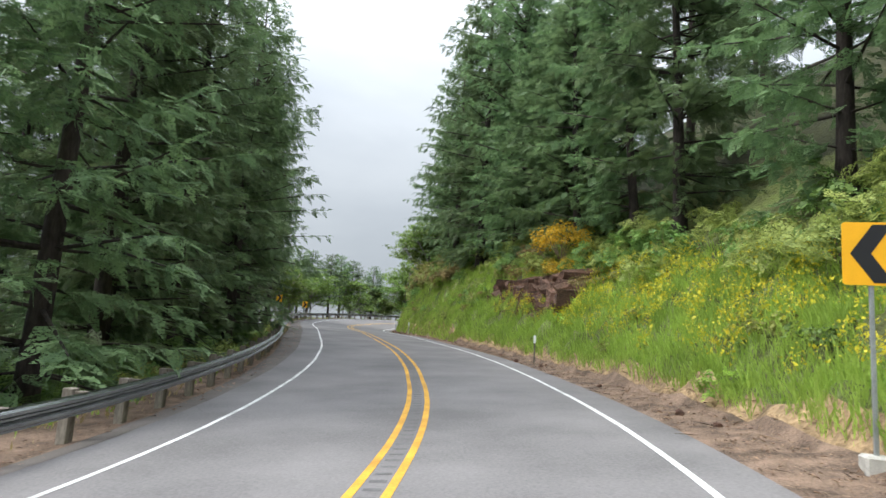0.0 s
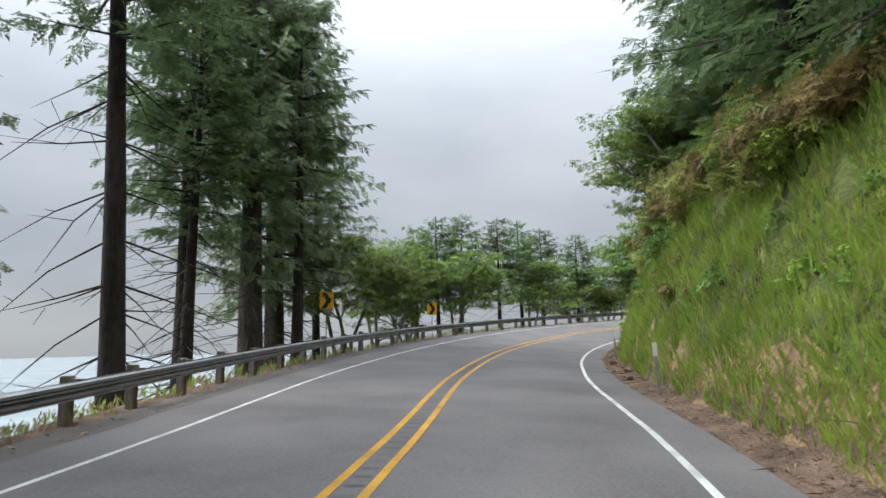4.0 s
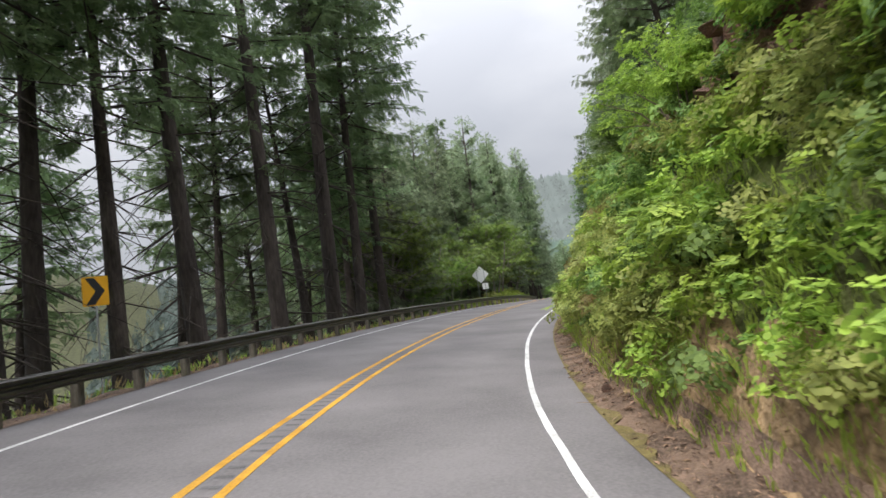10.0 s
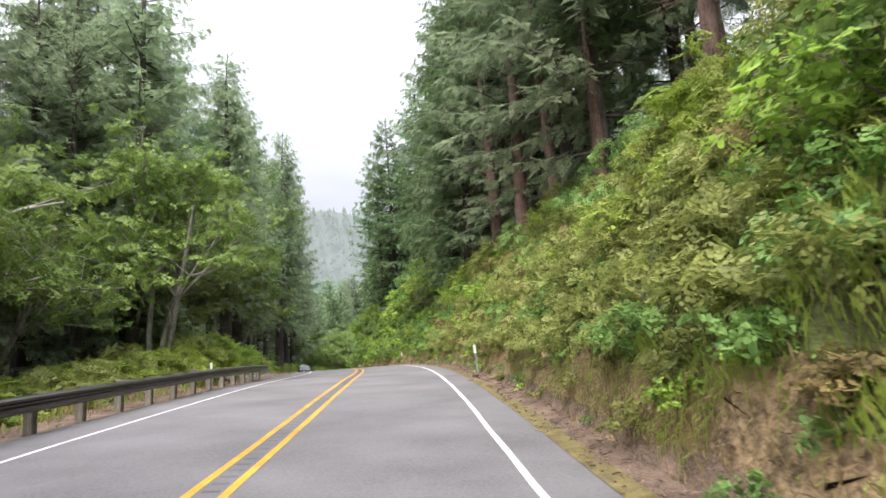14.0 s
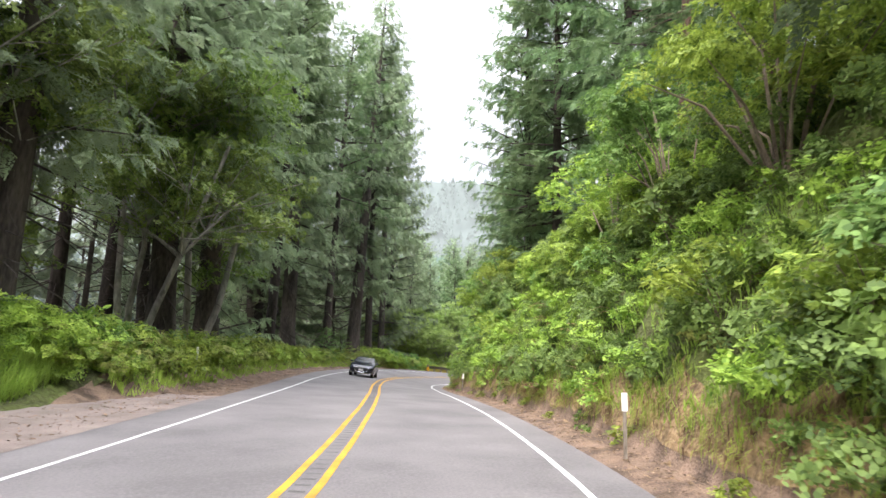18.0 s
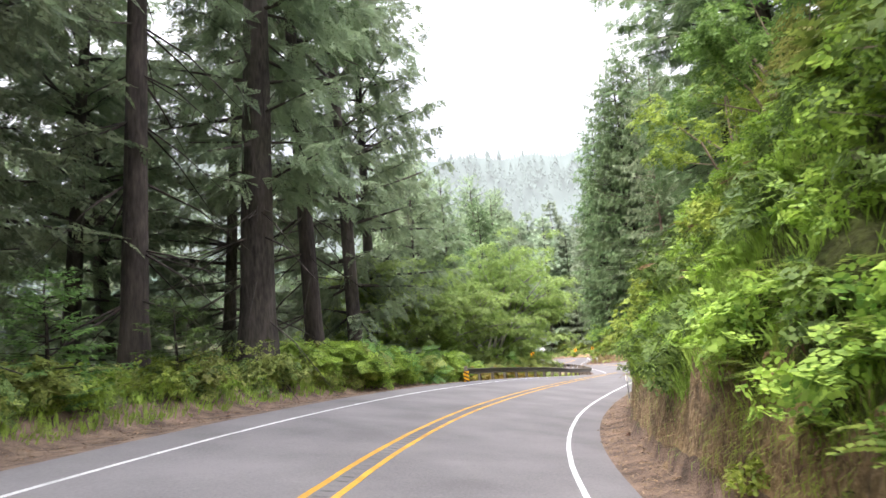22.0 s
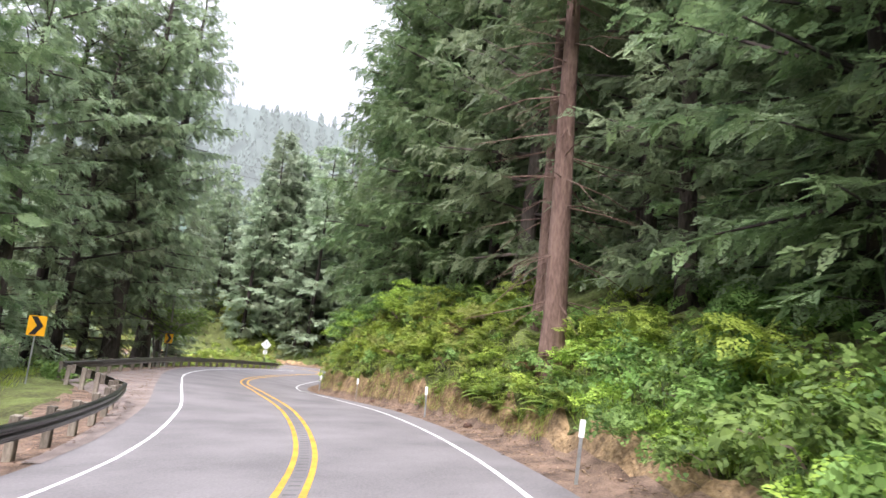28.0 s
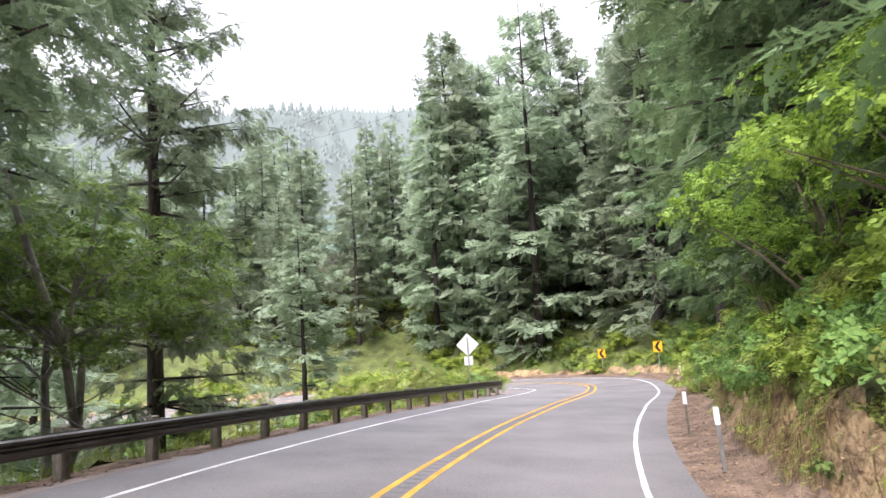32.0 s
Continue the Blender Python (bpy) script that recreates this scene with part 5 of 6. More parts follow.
thicket("undergrowth", HANGING, OLIVE_ * 3 + BRIGHT_ * 2 + DARK_, 126, 168, 5.25, 7.6, 210, (0.45, 0.85), along=True)
thicket("undergrowth", HANGING, BRIGHT_ * 3 + DARK_, 162, 194, 7.2, 9.8, 85, (0.9, 1.5), along=True)
thicket("undergrowth", "low bushes beside the gravel turnout", BRIGHT_ + OLIVE_ + DARK_, 440, 484, -24, -11, 130, (0.9, 1.7))

thicket("undergrowth", "dark brush under the trees behind the guard rail", DARK_ + DARK_ + OLIVE_, 104, 168, -12, -8.9, 75, (0.9, 1.6))

thicket("ferns", "green and rust-brown sword ferns covering the bank", FERNS * 5 + FERNS_DRY, 372, 406, 5.4, 9.4, 200, (0.7, 1.15), along=True)
thicket("ferns", "green and rust-brown sword ferns on the bank", FERNS * 3 + FERNS_DRY, 258, 340, 5.3, 7.4, 240, (0.5, 0.9), along=True)

thicket("undergrowth", "brownish bushes along the top of the grassy bank", BROWN_ * 3 + OLIVE_ + DARK_, 82, 106, 7.2, 9.8, 120, (0.7, 1.4), along=True)
thicket("undergrowth", "dark bushes and trailing growth over the edge of the bank", DARK_ * 3 + OLIVE_ + BROWN_, 96, 128, 6.7, 9.4, 120, (0.7, 1.3), along=True)

# ---- grass ----
LUSH = "lush green long grass on the roadside bank"
grass(LUSH, 26, 70, 5.3, 9.5, 40000, 0.6, GRASS, 0.023)
grass(LUSH, 70, 108, 5.12, 9.0, 42000, 0.42, GRASS, 0.027)
grass(LUSH, 108, 148, 5.2, 8.6, 9000, 0.4, GRASS, 0.014)
grass(LUSH, 174, 205, 5.3, 7.4, 15000, 0.42, GRASS, 0.018)
thicket("bracken", "dead brown bracken and brambles on the bank", [COARSE["bracken"], COARSE["brown"], COARSE["olive"], COARSE["olive"], COARSE["bright"]], 105, 129, 5.4, 8.8, 200, (0.4, 0.8), along=True)
grass("tufts of dry yellow grass on the earth bank", 104, 145, 5.2, 8.6, 9000, 0.32, GRASS_DRY, 0.012)
scatter(FERNS_DRY + FERNS_DRY + FERNS_DRY + FERNS, 106, 130, 5.4, 8.2, 70, (0.6, 1.1), tilt=25)
grass(LUSH, 238, 345, 5.25, 7.4, 30000, 0.42, GRASS, 0.017)
grass(LUSH, 332, 362, 5.15, 8.4, 17000, 0.45, GRASS, 0.022)
grass(LUSH, 360, 372, 5.6, 7.5, 3000, 0.45, GRASS)
grass(LUSH, 372, 450, 5.35, 7.2, 11000, 0.38, GRASS, 0.016)
grass("thin grass and weeds under the guard rail", 26, 225, -7.8, -5.9, 7000, 0.3, GRASS)
grass("dry grass under the guard rail", 26, 225, -7.4, -5.6, 7000, 0.28, GRASS_DRY)
grass("green grass and weeds beside the road", 261, 330, -8.2, -6.4, 11000, 0.4, GRASS)
for s0, s1, u0, u1 in ((236, 251, -12.8, -10.3), (249, 256.5, -11.2, -8.8), (255, 263, -10.2, -7.7)):
    grass("long green grass on the low bank behind the pull-off", s0, s1, u0, u1, 9000, 0.75, GRASS, 0.022)
grass(LUSH, 300, 334, 5.2, 6.9, 16000, 0.62, GRASS, 0.019)
grass("green grass and weeds behind the guard rail", 330, 374, -11, -6.2, 6000, 0.4, GRASS, 0.02)
grass("green grass and weeds behind the guard rail", 374, 412, -13, -9.2, 4000, 0.4, GRASS, 0.02)
grass("green grass and weeds behind the guard rail", 412, 440, -11, -6.4, 3000, 0.4, GRASS, 0.02)
grass(LUSH, 132, 176, 5.05, 6.6, 13000, 0.36, GRASS, 0.016)
grass(LUSH, 164, 188, 5.15, 7.8, 16000, 0.4, GRASS, 0.014)
grass("tufts of dry yellow grass on the earth bank", 75, 130, 5.1, 8.0, 5000, 0.35, GRASS_DRY)
grass("tufts of dry yellow grass on the earth bank", 183, 207, 4.95, 6.2, 2200, 0.26, GRASS_DRY, 0.014)
grass("tufts of dry yellow grass on the earth bank", 329, 345, 5.0, 6.0, 900, 0.35, GRASS_DRY)


def fringe(label, s0, s1, count, mat, drop, wide):
    """Grass, roots and dead fronds hanging over the raw foot of the bank."""
    rng = np.random.RandomState(int(s0 + count))
    s = rng.uniform(s0, s1, count)
    s = s[waves(s, 0 * s, 2.2, 15) + rng.normal(0, 0.4, count) > -0.2]
    n = len(s)
    u = toe(s) + rng.uniform(0.08, 0.55, n)
    base = place(s, u, 0.02, 0.5)
    _, _, _, _, tx, ty = plan(s)
    out, fall, a = rng.uniform(0.05, 0.24, n), drop * rng.uniform(0.35, 1.1, n), rng.normal(0, 0.1, n)
    tip = base + np.stack([-ty * out + tx * a, tx * out + ty * a, -fall], 1)
    tip[:, 2] = np.maximum(tip[:, 2], place(s, np.maximum(u - out, toe(s) - 0.15), 0.03, 0.0)[:, 2])
    side = np.stack([tx, ty, 0 * tx], 1) * (wide * rng.uniform(0.6, 1.6, n))[:, None]
    bend = np.stack([-ty * 0.08, tx * 0.08, 0.05 + 0 * tx], 1)
    v, f = kites(base, tip, side, bend)
    tagged(new("hanging_growth", mesh_of("hanging_growth", v, f, mat)), label, "grass", kind="stuff")


for s0, s1, n in ((150, 238, 7000), (238, 301, 5500), (301, 328, 450), (328, 362, 2600), (372, 446, 3500)):
    fringe("green grass hanging over the raw earth of the bank", s0, s1, n * 2, GRASS, 0.42, 0.016)
    fringe("dry grass and roots hanging over the raw earth of the bank", s0, s1, n // 2, GRASS_DRY, 0.5, 0.01)
    fringe("dead brown fronds hanging over the raw earth of the bank", s0, s1, n // 4, FERN_DRY, 0.45, 0.03)
fringe("dead brown roots and fronds hanging over the raw earth of the bank", 376, 442, 3500, FERN_DRY, 0.6, 0.022)
thicket("undergrowth", "bright green leafy bushes over the earth bank", BRIGHT_ * 3 + OLIVE_, 380, 432, 6.2, 9.2, 170, (0.6, 1.1), along=True)
LOW = "low seedlings and small bushes along the foot of the bank"
thicket("undergrowth", LOW, OLIVE_ * 2 + BRIGHT_ + DARK_, 160, 246, 5.0, 5.8, 130, (0.22, 0.45), along=True)
thicket("undergrowth", LOW, BRIGHT_ * 2 + DARK_ + OLIVE_, 246, 300, 5.0, 5.8, 70, (0.22, 0.45), along=True)
thicket("undergrowth", LOW, BRIGHT_ + DARK_ + OLIVE_, 376, 448, 5.0, 5.8, 70, (0.22, 0.42), along=True)


# ---- guard rails ----
def rail_at(s, us, uu):
    return np.interp(s, us, uu)


def guard_rail(label, s0, s1, us, uu, name="guard_rail", steel=RAIL_STEEL):
    """W-beam on wooden posts with blocks, along the plan."""
    s = np.arange(s0, s1 + 0.01, 1.0)
    u = rail_at(s, us, uu)
    p = place(s, u, 0.0, 0.0)
    root = tagged(new(name), label, "guard rail")
    root.location = Vector(p[0])
    inv = Matrix.Translation(-Vector(p[0]))
    d = np.gradient(p, axis=0)
    d /= np.linalg.norm(d, axis=1)[:, None]
    side = np.cross(d, np.array([0, 0, 1.0]))
    # profile: outward (towards the road) and height
    prof = np.array([(0.0, 0.42), (0.0, 0.45), (0.08, 0.49), (0.08, 0.535), (0.015, 0.575), (0.015, 0.605), (0.08, 0.645), (0.08, 0.69), (0.05, 0.722), (0.0, 0.735), (-0.03, 0.735)])
    v = p[:, None] + side[:, None] * prof[None, :, 0:1] + np.array([0, 0, 1.0]) * prof[None, :, 1:2]
    back = v - side[:, None] * 0.006
    loop = np.concatenate([v, back[:, ::-1]], 1) - p[0]
    nv = loop.shape[1]
    i = np.arange(len(s) - 1)[:, None] * nv
    j = np.arange(nv)[None]
    k = (j + 1) % nv
    f = np.stack([i + j, i + k, i + nv + k, i + nv + j], -1).reshape(-1, 4)
    part("beam", mesh_of("beam", loop, f, steel), root, "galvanised W-shaped steel beam")
    post_me = from_bm("post", box(0.16, 0.2, 1.3, (0, 0, 0.05), 0.012), POST_WOOD)
    block_me = from_bm("block", box(0.15, 0.16, 0.33, (0, 0, 0.585), 0.01), POST_WOOD)
    for q in np.arange(s0 + 0.5, s1, 1.9):
        uq = float(rail_at(q, us, uu))
        at = Vector([float(c) for c in place(np.float64(q), np.float64(uq))])
        m = inv @ Matrix.Translation(at) @ pose(0, 0, 0, 0, 0, heading(q))
        part("block", block_me, root, m=m @ pose(-0.085, 0, 0))
        part("post", post_me, root, m=m @ pose(-0.26, 0, random.uniform(0.0, 0.12), random.uniform(-2, 2), random.uniform(-2, 2), 0))
    return root


R1_S = (26, 40, 50, 70, 85, 95, 105, 115, 120, 135, 160, 190, 217, 230)
R1_U = (-4.9, -4.95, -5.2, -5.7, -5.6, -5.8, -5.9, -5.0, -4.7, -4.7, -4.6, -4.6, -4.6, -4.75)
guard_rail("weathered steel guard rail on wooden posts beside the road", 26, 150, R1_S, R1_U)
# the same rail goes on, in the steel with painted shade
guard_rail("weathered steel guard rail on wooden posts beside the valley wood, darkened as if shaded", 150, 230, R1_S, R1_U, steel=RAIL_DARK)
R2_S, R2_U = (328, 336, 346, 366, 377, 381, 385, 389), (-4.9, -4.8, -4.8, -4.9, -5.0, -5.3, -6.6, -8.2)
guard_rail("steel guard rail on wooden posts curving round the gravel turnout", 328, 389, R2_S, R2_U, steel=RAIL_DARK)
R3_S, R3_U = (389, 393, 399, 406, 415, 432, 439), (-8.3, -7.2, -6.1, -5.4, -5.0, -4.9, -4.7)
guard_rail("steel guard rail on wooden posts beyond the gravel turnout", 389, 439, R3_S, R3_U, steel=RAIL_DARK)


# ---- wildflowers ----
def flowers(label, s0, s1, u0, u1, count, low, high, mat, size):
    rng = np.random.RandomState(count)
    s, u = rng.uniform(s0, s1, count), rng.uniform(u0, u1, count)
    keep = waves(s, u * 2, 3.0, 12) > -0.1
    s, u = s[keep], u[keep]
    n = len(s)
    at = place(s, u, 0.0, 0.5)
    at[:, 2] += rng.uniform(low, high, n)
    d = rng.normal(0, size, (n, 3))
    v, f = kites(at, at + d, np.cross(d, rng.normal(0, 1, (n, 3))) * 0.5, np.zeros(3))
    tagged(new("wildflowers", mesh_of("wildflowers", v, f, mat)), label, "flowers", kind="stuff")


flowers("scattered yellow wildflowers in the grass", 34, 66, 6.0, 9.5, 30000, 0.45, 0.9, MUSTARD, 0.032)


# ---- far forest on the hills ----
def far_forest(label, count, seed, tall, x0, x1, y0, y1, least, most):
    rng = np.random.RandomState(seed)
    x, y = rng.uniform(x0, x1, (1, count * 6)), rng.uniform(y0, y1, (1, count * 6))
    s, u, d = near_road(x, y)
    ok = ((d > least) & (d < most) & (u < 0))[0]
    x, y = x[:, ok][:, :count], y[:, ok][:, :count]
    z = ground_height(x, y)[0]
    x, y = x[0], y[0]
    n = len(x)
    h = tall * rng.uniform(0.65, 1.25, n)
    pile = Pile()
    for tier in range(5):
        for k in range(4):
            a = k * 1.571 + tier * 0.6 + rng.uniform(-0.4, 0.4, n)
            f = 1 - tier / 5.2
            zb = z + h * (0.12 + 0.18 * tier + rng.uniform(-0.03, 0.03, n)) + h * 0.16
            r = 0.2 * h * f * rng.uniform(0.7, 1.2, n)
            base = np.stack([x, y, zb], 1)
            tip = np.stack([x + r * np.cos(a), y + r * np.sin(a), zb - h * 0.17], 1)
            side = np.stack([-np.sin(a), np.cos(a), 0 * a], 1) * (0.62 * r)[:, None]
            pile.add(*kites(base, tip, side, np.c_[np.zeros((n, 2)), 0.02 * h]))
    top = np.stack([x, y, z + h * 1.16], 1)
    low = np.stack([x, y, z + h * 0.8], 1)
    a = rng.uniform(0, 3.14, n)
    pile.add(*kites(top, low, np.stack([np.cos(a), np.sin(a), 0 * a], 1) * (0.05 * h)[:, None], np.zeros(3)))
    tagged(new("forest", pile.mesh("forest", NEEDLE_FAR_HAZE)), label, "forest", kind="stuff")


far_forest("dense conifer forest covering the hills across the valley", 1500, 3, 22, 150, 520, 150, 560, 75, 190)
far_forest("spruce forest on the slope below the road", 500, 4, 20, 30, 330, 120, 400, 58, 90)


def wood(kinds, x0, x1, y0, y1, count, least, most, gap=4.5, size=(0.75, 1.1)):
    """Trees on open ground away from the road."""
    made = []
    for _ in range(count * 8):
        if len(made) >= count:
            break
        x, y = np.array([[RNG.uniform(x0, x1)]]), np.array([[RNG.uniform(y0, y1)]])
        d = near_road(x, y)[2][0, 0]
        p = Vector((x[0, 0], y[0, 0], ground_height(x, y)[0, 0] - 0.2))
        if least < d < most and not any((p - q[0]).length < gap for q in made):
            made.append((p, RNG.uniform(*size), RNG.uniform(0, 360), RNG.uniform(0.9, 1.15)))
    grove("grey-green, haze-paled spruces of the valley beyond the bend", kinds, made)


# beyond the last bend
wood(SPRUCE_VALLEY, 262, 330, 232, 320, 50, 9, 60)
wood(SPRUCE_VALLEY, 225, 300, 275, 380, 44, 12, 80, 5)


def open_thicket(label, kinds, x0, x1, y0, y1, count, least, most, size):
    """Undergrowth on open ground away from the road, joined into one mesh a shade."""
    rng = np.random.RandomState(count)
    piles = {}
    x, y = rng.uniform(x0, x1, (1, count * 4)), rng.uniform(y0, y1, (1, count * 4))
    d = near_road(x, y)[2][0]
    z = ground_height(x, y)[0]
    for k in np.flatnonzero((d > least) & (d < most))[:count]:
        me = kinds[rng.randint(len(kinds))].meshes[0][1]
        co = np.empty(len(me.vertices) * 3, np.float32)
        me.vertices.foreach_get("co", co)
        co = co.reshape(-1, 3) * rng.uniform(*size)
        a = rng.uniform(0, 6.283)
        v = np.stack([co[:, 0] * math.cos(a) - co[:, 1] * math.sin(a) + x[0, k], co[:, 0] * math.sin(a) + co[:, 1] * math.cos(a) + y[0, k], co[:, 2] + z[k] + 0.9 * smooth(17, 12, d[k])], 1)
        piles.setdefault(me.materials[0].name, Pile()).add(v, np.arange(len(v)).reshape(-1, 4))
    for mat, pile in piles.items():
        tagged(new("undergrowth", pile.mesh("undergrowth", bpy.data.materials[mat])), label, "undergrowth", kind="stuff")


open_thicket("low bushes covering the valley floor beyond the bend", BRIGHT_ + OLIVE_ + DARK_, 222, 310, 225, 315, 300, 7, 60, (1.3, 2.4))
open_thicket("low bushes covering the valley floor beyond the bend", BRIGHT_ + OLIVE_ + OLIVE_ + DARK_, 243, 285, 252, 312, 330, 7, 60, (1.4, 2.3))


for s, u, size, turn in ((363.2, 6.3, 1.5, 10), (365.0, 6.9, 1.7, 130), (366.6, 6.4, 1.2, 250), (361.5, 7.2, 1.4, 70)):
    BUSH_DARK[turn % 4 // 2].put(spot(s, u), size, turn)


# ---- litter on the verges ----
def litter(label, s0, s1, u0, u1, count, name="litter", stretch=1.0):
    rng = np.random.RandomState(int(count + s0))
    s, u = rng.uniform(s0, s1, count), rng.uniform(0, 1, count) ** 0.8 * (u1 - u0) + u0
    if u0 > 0:
        u = 4.3 + (u - u0) / (u1 - u0) * (toe(s) - 4.0)
    at = place(s, u, 0.015, 0.25)
    a, ln = rng.uniform(0, 6.283, count), rng.uniform(0.02, 0.085, count) * rng.choice([1, 1, 1, 1.8], count)
    thin = ln if stretch == 1 else ln * 0.55
    ln = ln * stretch
    d = np.stack([np.cos(a) * ln, np.sin(a) * ln, rng.uniform(-0.1, 0.35, count) * ln / stretch], 1)
    side = np.stack([-np.sin(a), np.cos(a), 0 * a], 1) * (thin * rng.uniform(0.06, 0.25, count))[:, None]
    v, f = kites(at, at + d, side, np.array([0, 0, 0.012]))
    tagged(new(name, mesh_of(name, v, f, LITTER)), label, "litter", kind="stuff")


litter("brown needles, bark and dead leaves on the roadside dirt", 26, 235, 4.3, 5.6, 24000)
litter("brown needles, bark and dead leaves on the roadside dirt", 235, 450, 4.3, 5.6, 24000)
litter("brown needles and twigs along the pavement edge", 26, 220, -6.2, -4.7, 7000)
litter("brown needles and twigs along the pavement edge", 220, 440, -7.2, -4.8, 22000)

litter("dead twigs and broken branches on the roadside dirt", 28, 112, 4.3, 5.6, 4500, "twigs", 3.2)
litter("dead twigs and broken branches on the roadside dirt", 112, 445, 4.3, 5.6, 5000, "twigs", 3.0)


# ---- signs and posts ----
def face_turn(s, u, away=22.0):
    """Turn about z of a sign at s, u that faces drivers coming up the road."""
    a, b = spot(s, u), spot(s - away, 1.7)
    d = a - b
    return math.degrees(math.atan2(-d.x, d.y))


def outline(points, depth, bevel=0.0):
    """A flat plate from its outline in x, z, thickness along y."""
    bm = bmesh.new()
    vs = [bm.verts.new((x, 0, z)) for x, z in points]
    f = bm.faces.new(vs)
    r = bmesh.ops.extrude_face_region(bm, geom=[f])
    bmesh.ops.translate(bm, vec=(0, depth, 0), verts=[v for v in r["geom"] if isinstance(v, bmesh.types.BMVert)])
    return bm


def rounded(w, h, r, n=4):
    pts = []
    for cx, cz, a0 in ((w / 2 - r, h / 2 - r, 0), (-w / 2 + r, h / 2 - r, 90), (-w / 2 + r, -h / 2 + r, 180), (w / 2 - r, -h / 2 + r, 270)):
        for k in range(n + 1):
            a = radians(a0 + 90 * k / n)
            pts.append((cx + r * math.cos(a), cz + r * math.sin(a)))
    return pts


def turned(points, degrees):
    c, s = math.cos(radians(degrees)), math.sin(radians(degrees))
    return [(x * c - z * s, x * s + z * c) for x, z in points]


def lettering(text, size, mat, depth=0.002):
    cu = bpy.data.curves.new("digits", "FONT")
    cu.body, cu.size, cu.align_x, cu.align_y, cu.extrude = text, size, "CENTER", "CENTER", depth
    cu.materials.append(mat)
    return cu


def sign_root(name, label, s, u, zc, away=22.0):
    """Root at the foot of a sign whose face centre lies zc over the road; also gives the centre's height over the foot."""
    p = spot(s, u)
    root = tagged(new(name), label, "road sign")
    root.matrix_basis = Matrix.Translation(p) @ pose(0, 0, 0, 0, 0, face_turn(s, u, away))
    return root, float(plan(s)[2]) + zc - p.z


def post(parent, x, top, y=0.035, label="galvanised steel post"):
    bm = box(0.05, 0.045, top + 0.5, (x, y, top / 2 - 0.25), 0.006)
    return part("post", from_bm("post", bm, ZINC), parent, label)


def chevron_sign(s, u, zc, point=-1, label="yellow chevron sign with a black arrow on a steel post"):
    root, z = sign_root("chevron_sign", label, s, u, zc)
    face = part("face", from_bm("face", outline(rounded(0.61, 0.76, 0.04), 0.004), SIGN_YELLOW), root, "yellow sign plate", pose(0, -0.002, z))
    k = point
    arrow = [(0.22 * k, 0.0), (-0.02 * k, 0.35), (-0.23 * k, 0.35), (0.0, 0.0), (-0.23 * k, -0.35), (-0.02 * k, -0.35)]
    part("arrow", from_bm("arrow", outline(arrow, 0.003), SIGN_BLACK), face, "black chevron arrow", pose(0, -0.004, 0))
    post(root, 0.0, z + 0.36)
    return root


def sign_from_behind(s, u, zc, half, label, two=True, plate=0.6):
    root, z = sign_root("warning_sign", label, s, u, zc)
    part("face", from_bm("face", outline(turned(rounded(half, half, 0.06), 45), 0.004), SIGN_BACK), root, "bare aluminium back of a diamond sign", pose(0, -0.002, z))
    part("plate", from_bm("plate", outline(rounded(plate, plate, 0.04), 0.004), SIGN_BACK), root, "small square plate seen from behind", pose(0.36 if two else 0, -0.002, z - half * 0.707 - plate * 0.52))
    for x in ((-0.36, 0.36) if two else (0.0,)):
        post(root, x, z + 0.45, -0.03)
    return root


chevron_sign(37.8, 5.6, 2.95, -1, "yellow chevron sign on a steel post with concrete foot")
foot = bpy.data.objects["chevron_sign"]
part("footing", from_bm("footing", box(0.3, 0.3, 0.35, (0, 0.03, 0.0), 0.03), CONCRETE), foot, "rough concrete footing")
chevron_sign(98.2, -7.5, 2.42, 1)
chevron_sign(110.2, -7.4, 2.02, 1)
chevron_sign(138.5, -7.2, 2.48, 1)
chevron_sign(158.2, -7.2, 2.87, 1)
chevron_sign(347.5, 6.0, 2.4, -1)
chevron_sign(361.6, 5.1, 2.2, -1)
chevron_sign(386.2, -9.0, 2.12, 1)
chevron_sign(412.2, -7.2, 2.42, 1)
chevron_sign(450.6, 6.1, 2.2, -1)
chevron_sign(457.2, 6.1, 1.95, -1)
sign_from_behind(206.2, -6.3, 3.29, 1.22, "back of a large diamond warning sign on two steel posts")
sign_from_behind(439.2, -6.5, 2.93, 0.91, "back of a diamond warning sign on a steel post", two=False, plate=0.5)

# winding road warning
root, z = sign_root("warning_sign", "yellow winding road sign with a speed plate below", 198.0, 5.8, 3.01)
face = part("face", from_bm("face", outline(turned(rounded(0.91, 0.91, 0.05), 45), 0.004), SIGN_YELLOW), root, "yellow diamond sign plate", pose(0, -0.002, z))
centre = np.array([(0.07, -0.36), (0.05, -0.24), (-0.06, -0.16), (-0.09, -0.06), (0.0, 0.02), (0.08, 0.1), (0.05, 0.2), (-0.04, 0.26)])
d = np.gradient(centre, axis=0)
d /= np.linalg.norm(d, axis=1)[:, None]
nrm = np.c_[-d[:, 1], d[:, 0]] * 0.045
stroke = [tuple(p) for p in centre + nrm] + [tuple(p) for p in (centre - nrm)[::-1]]
part("arrow", from_bm("arrow", outline(stroke, 0.003), SIGN_BLACK), face, "black winding arrow", pose(0, -0.004, 0))
part("arrow_head", from_bm("arrow_head", outline([(-0.14, 0.24), (0.06, 0.26), (-0.06, 0.44)], 0.003), SIGN_BLACK), face, "black arrow head", pose(0, -0.0045, 0))
plate = part("speed_plate", from_bm("speed_plate", outline(rounded(0.6, 0.6, 0.04), 0.004), SIGN_YELLOW), root, "yellow advisory speed plate", pose(0.02, -0.002, z - 0.98))
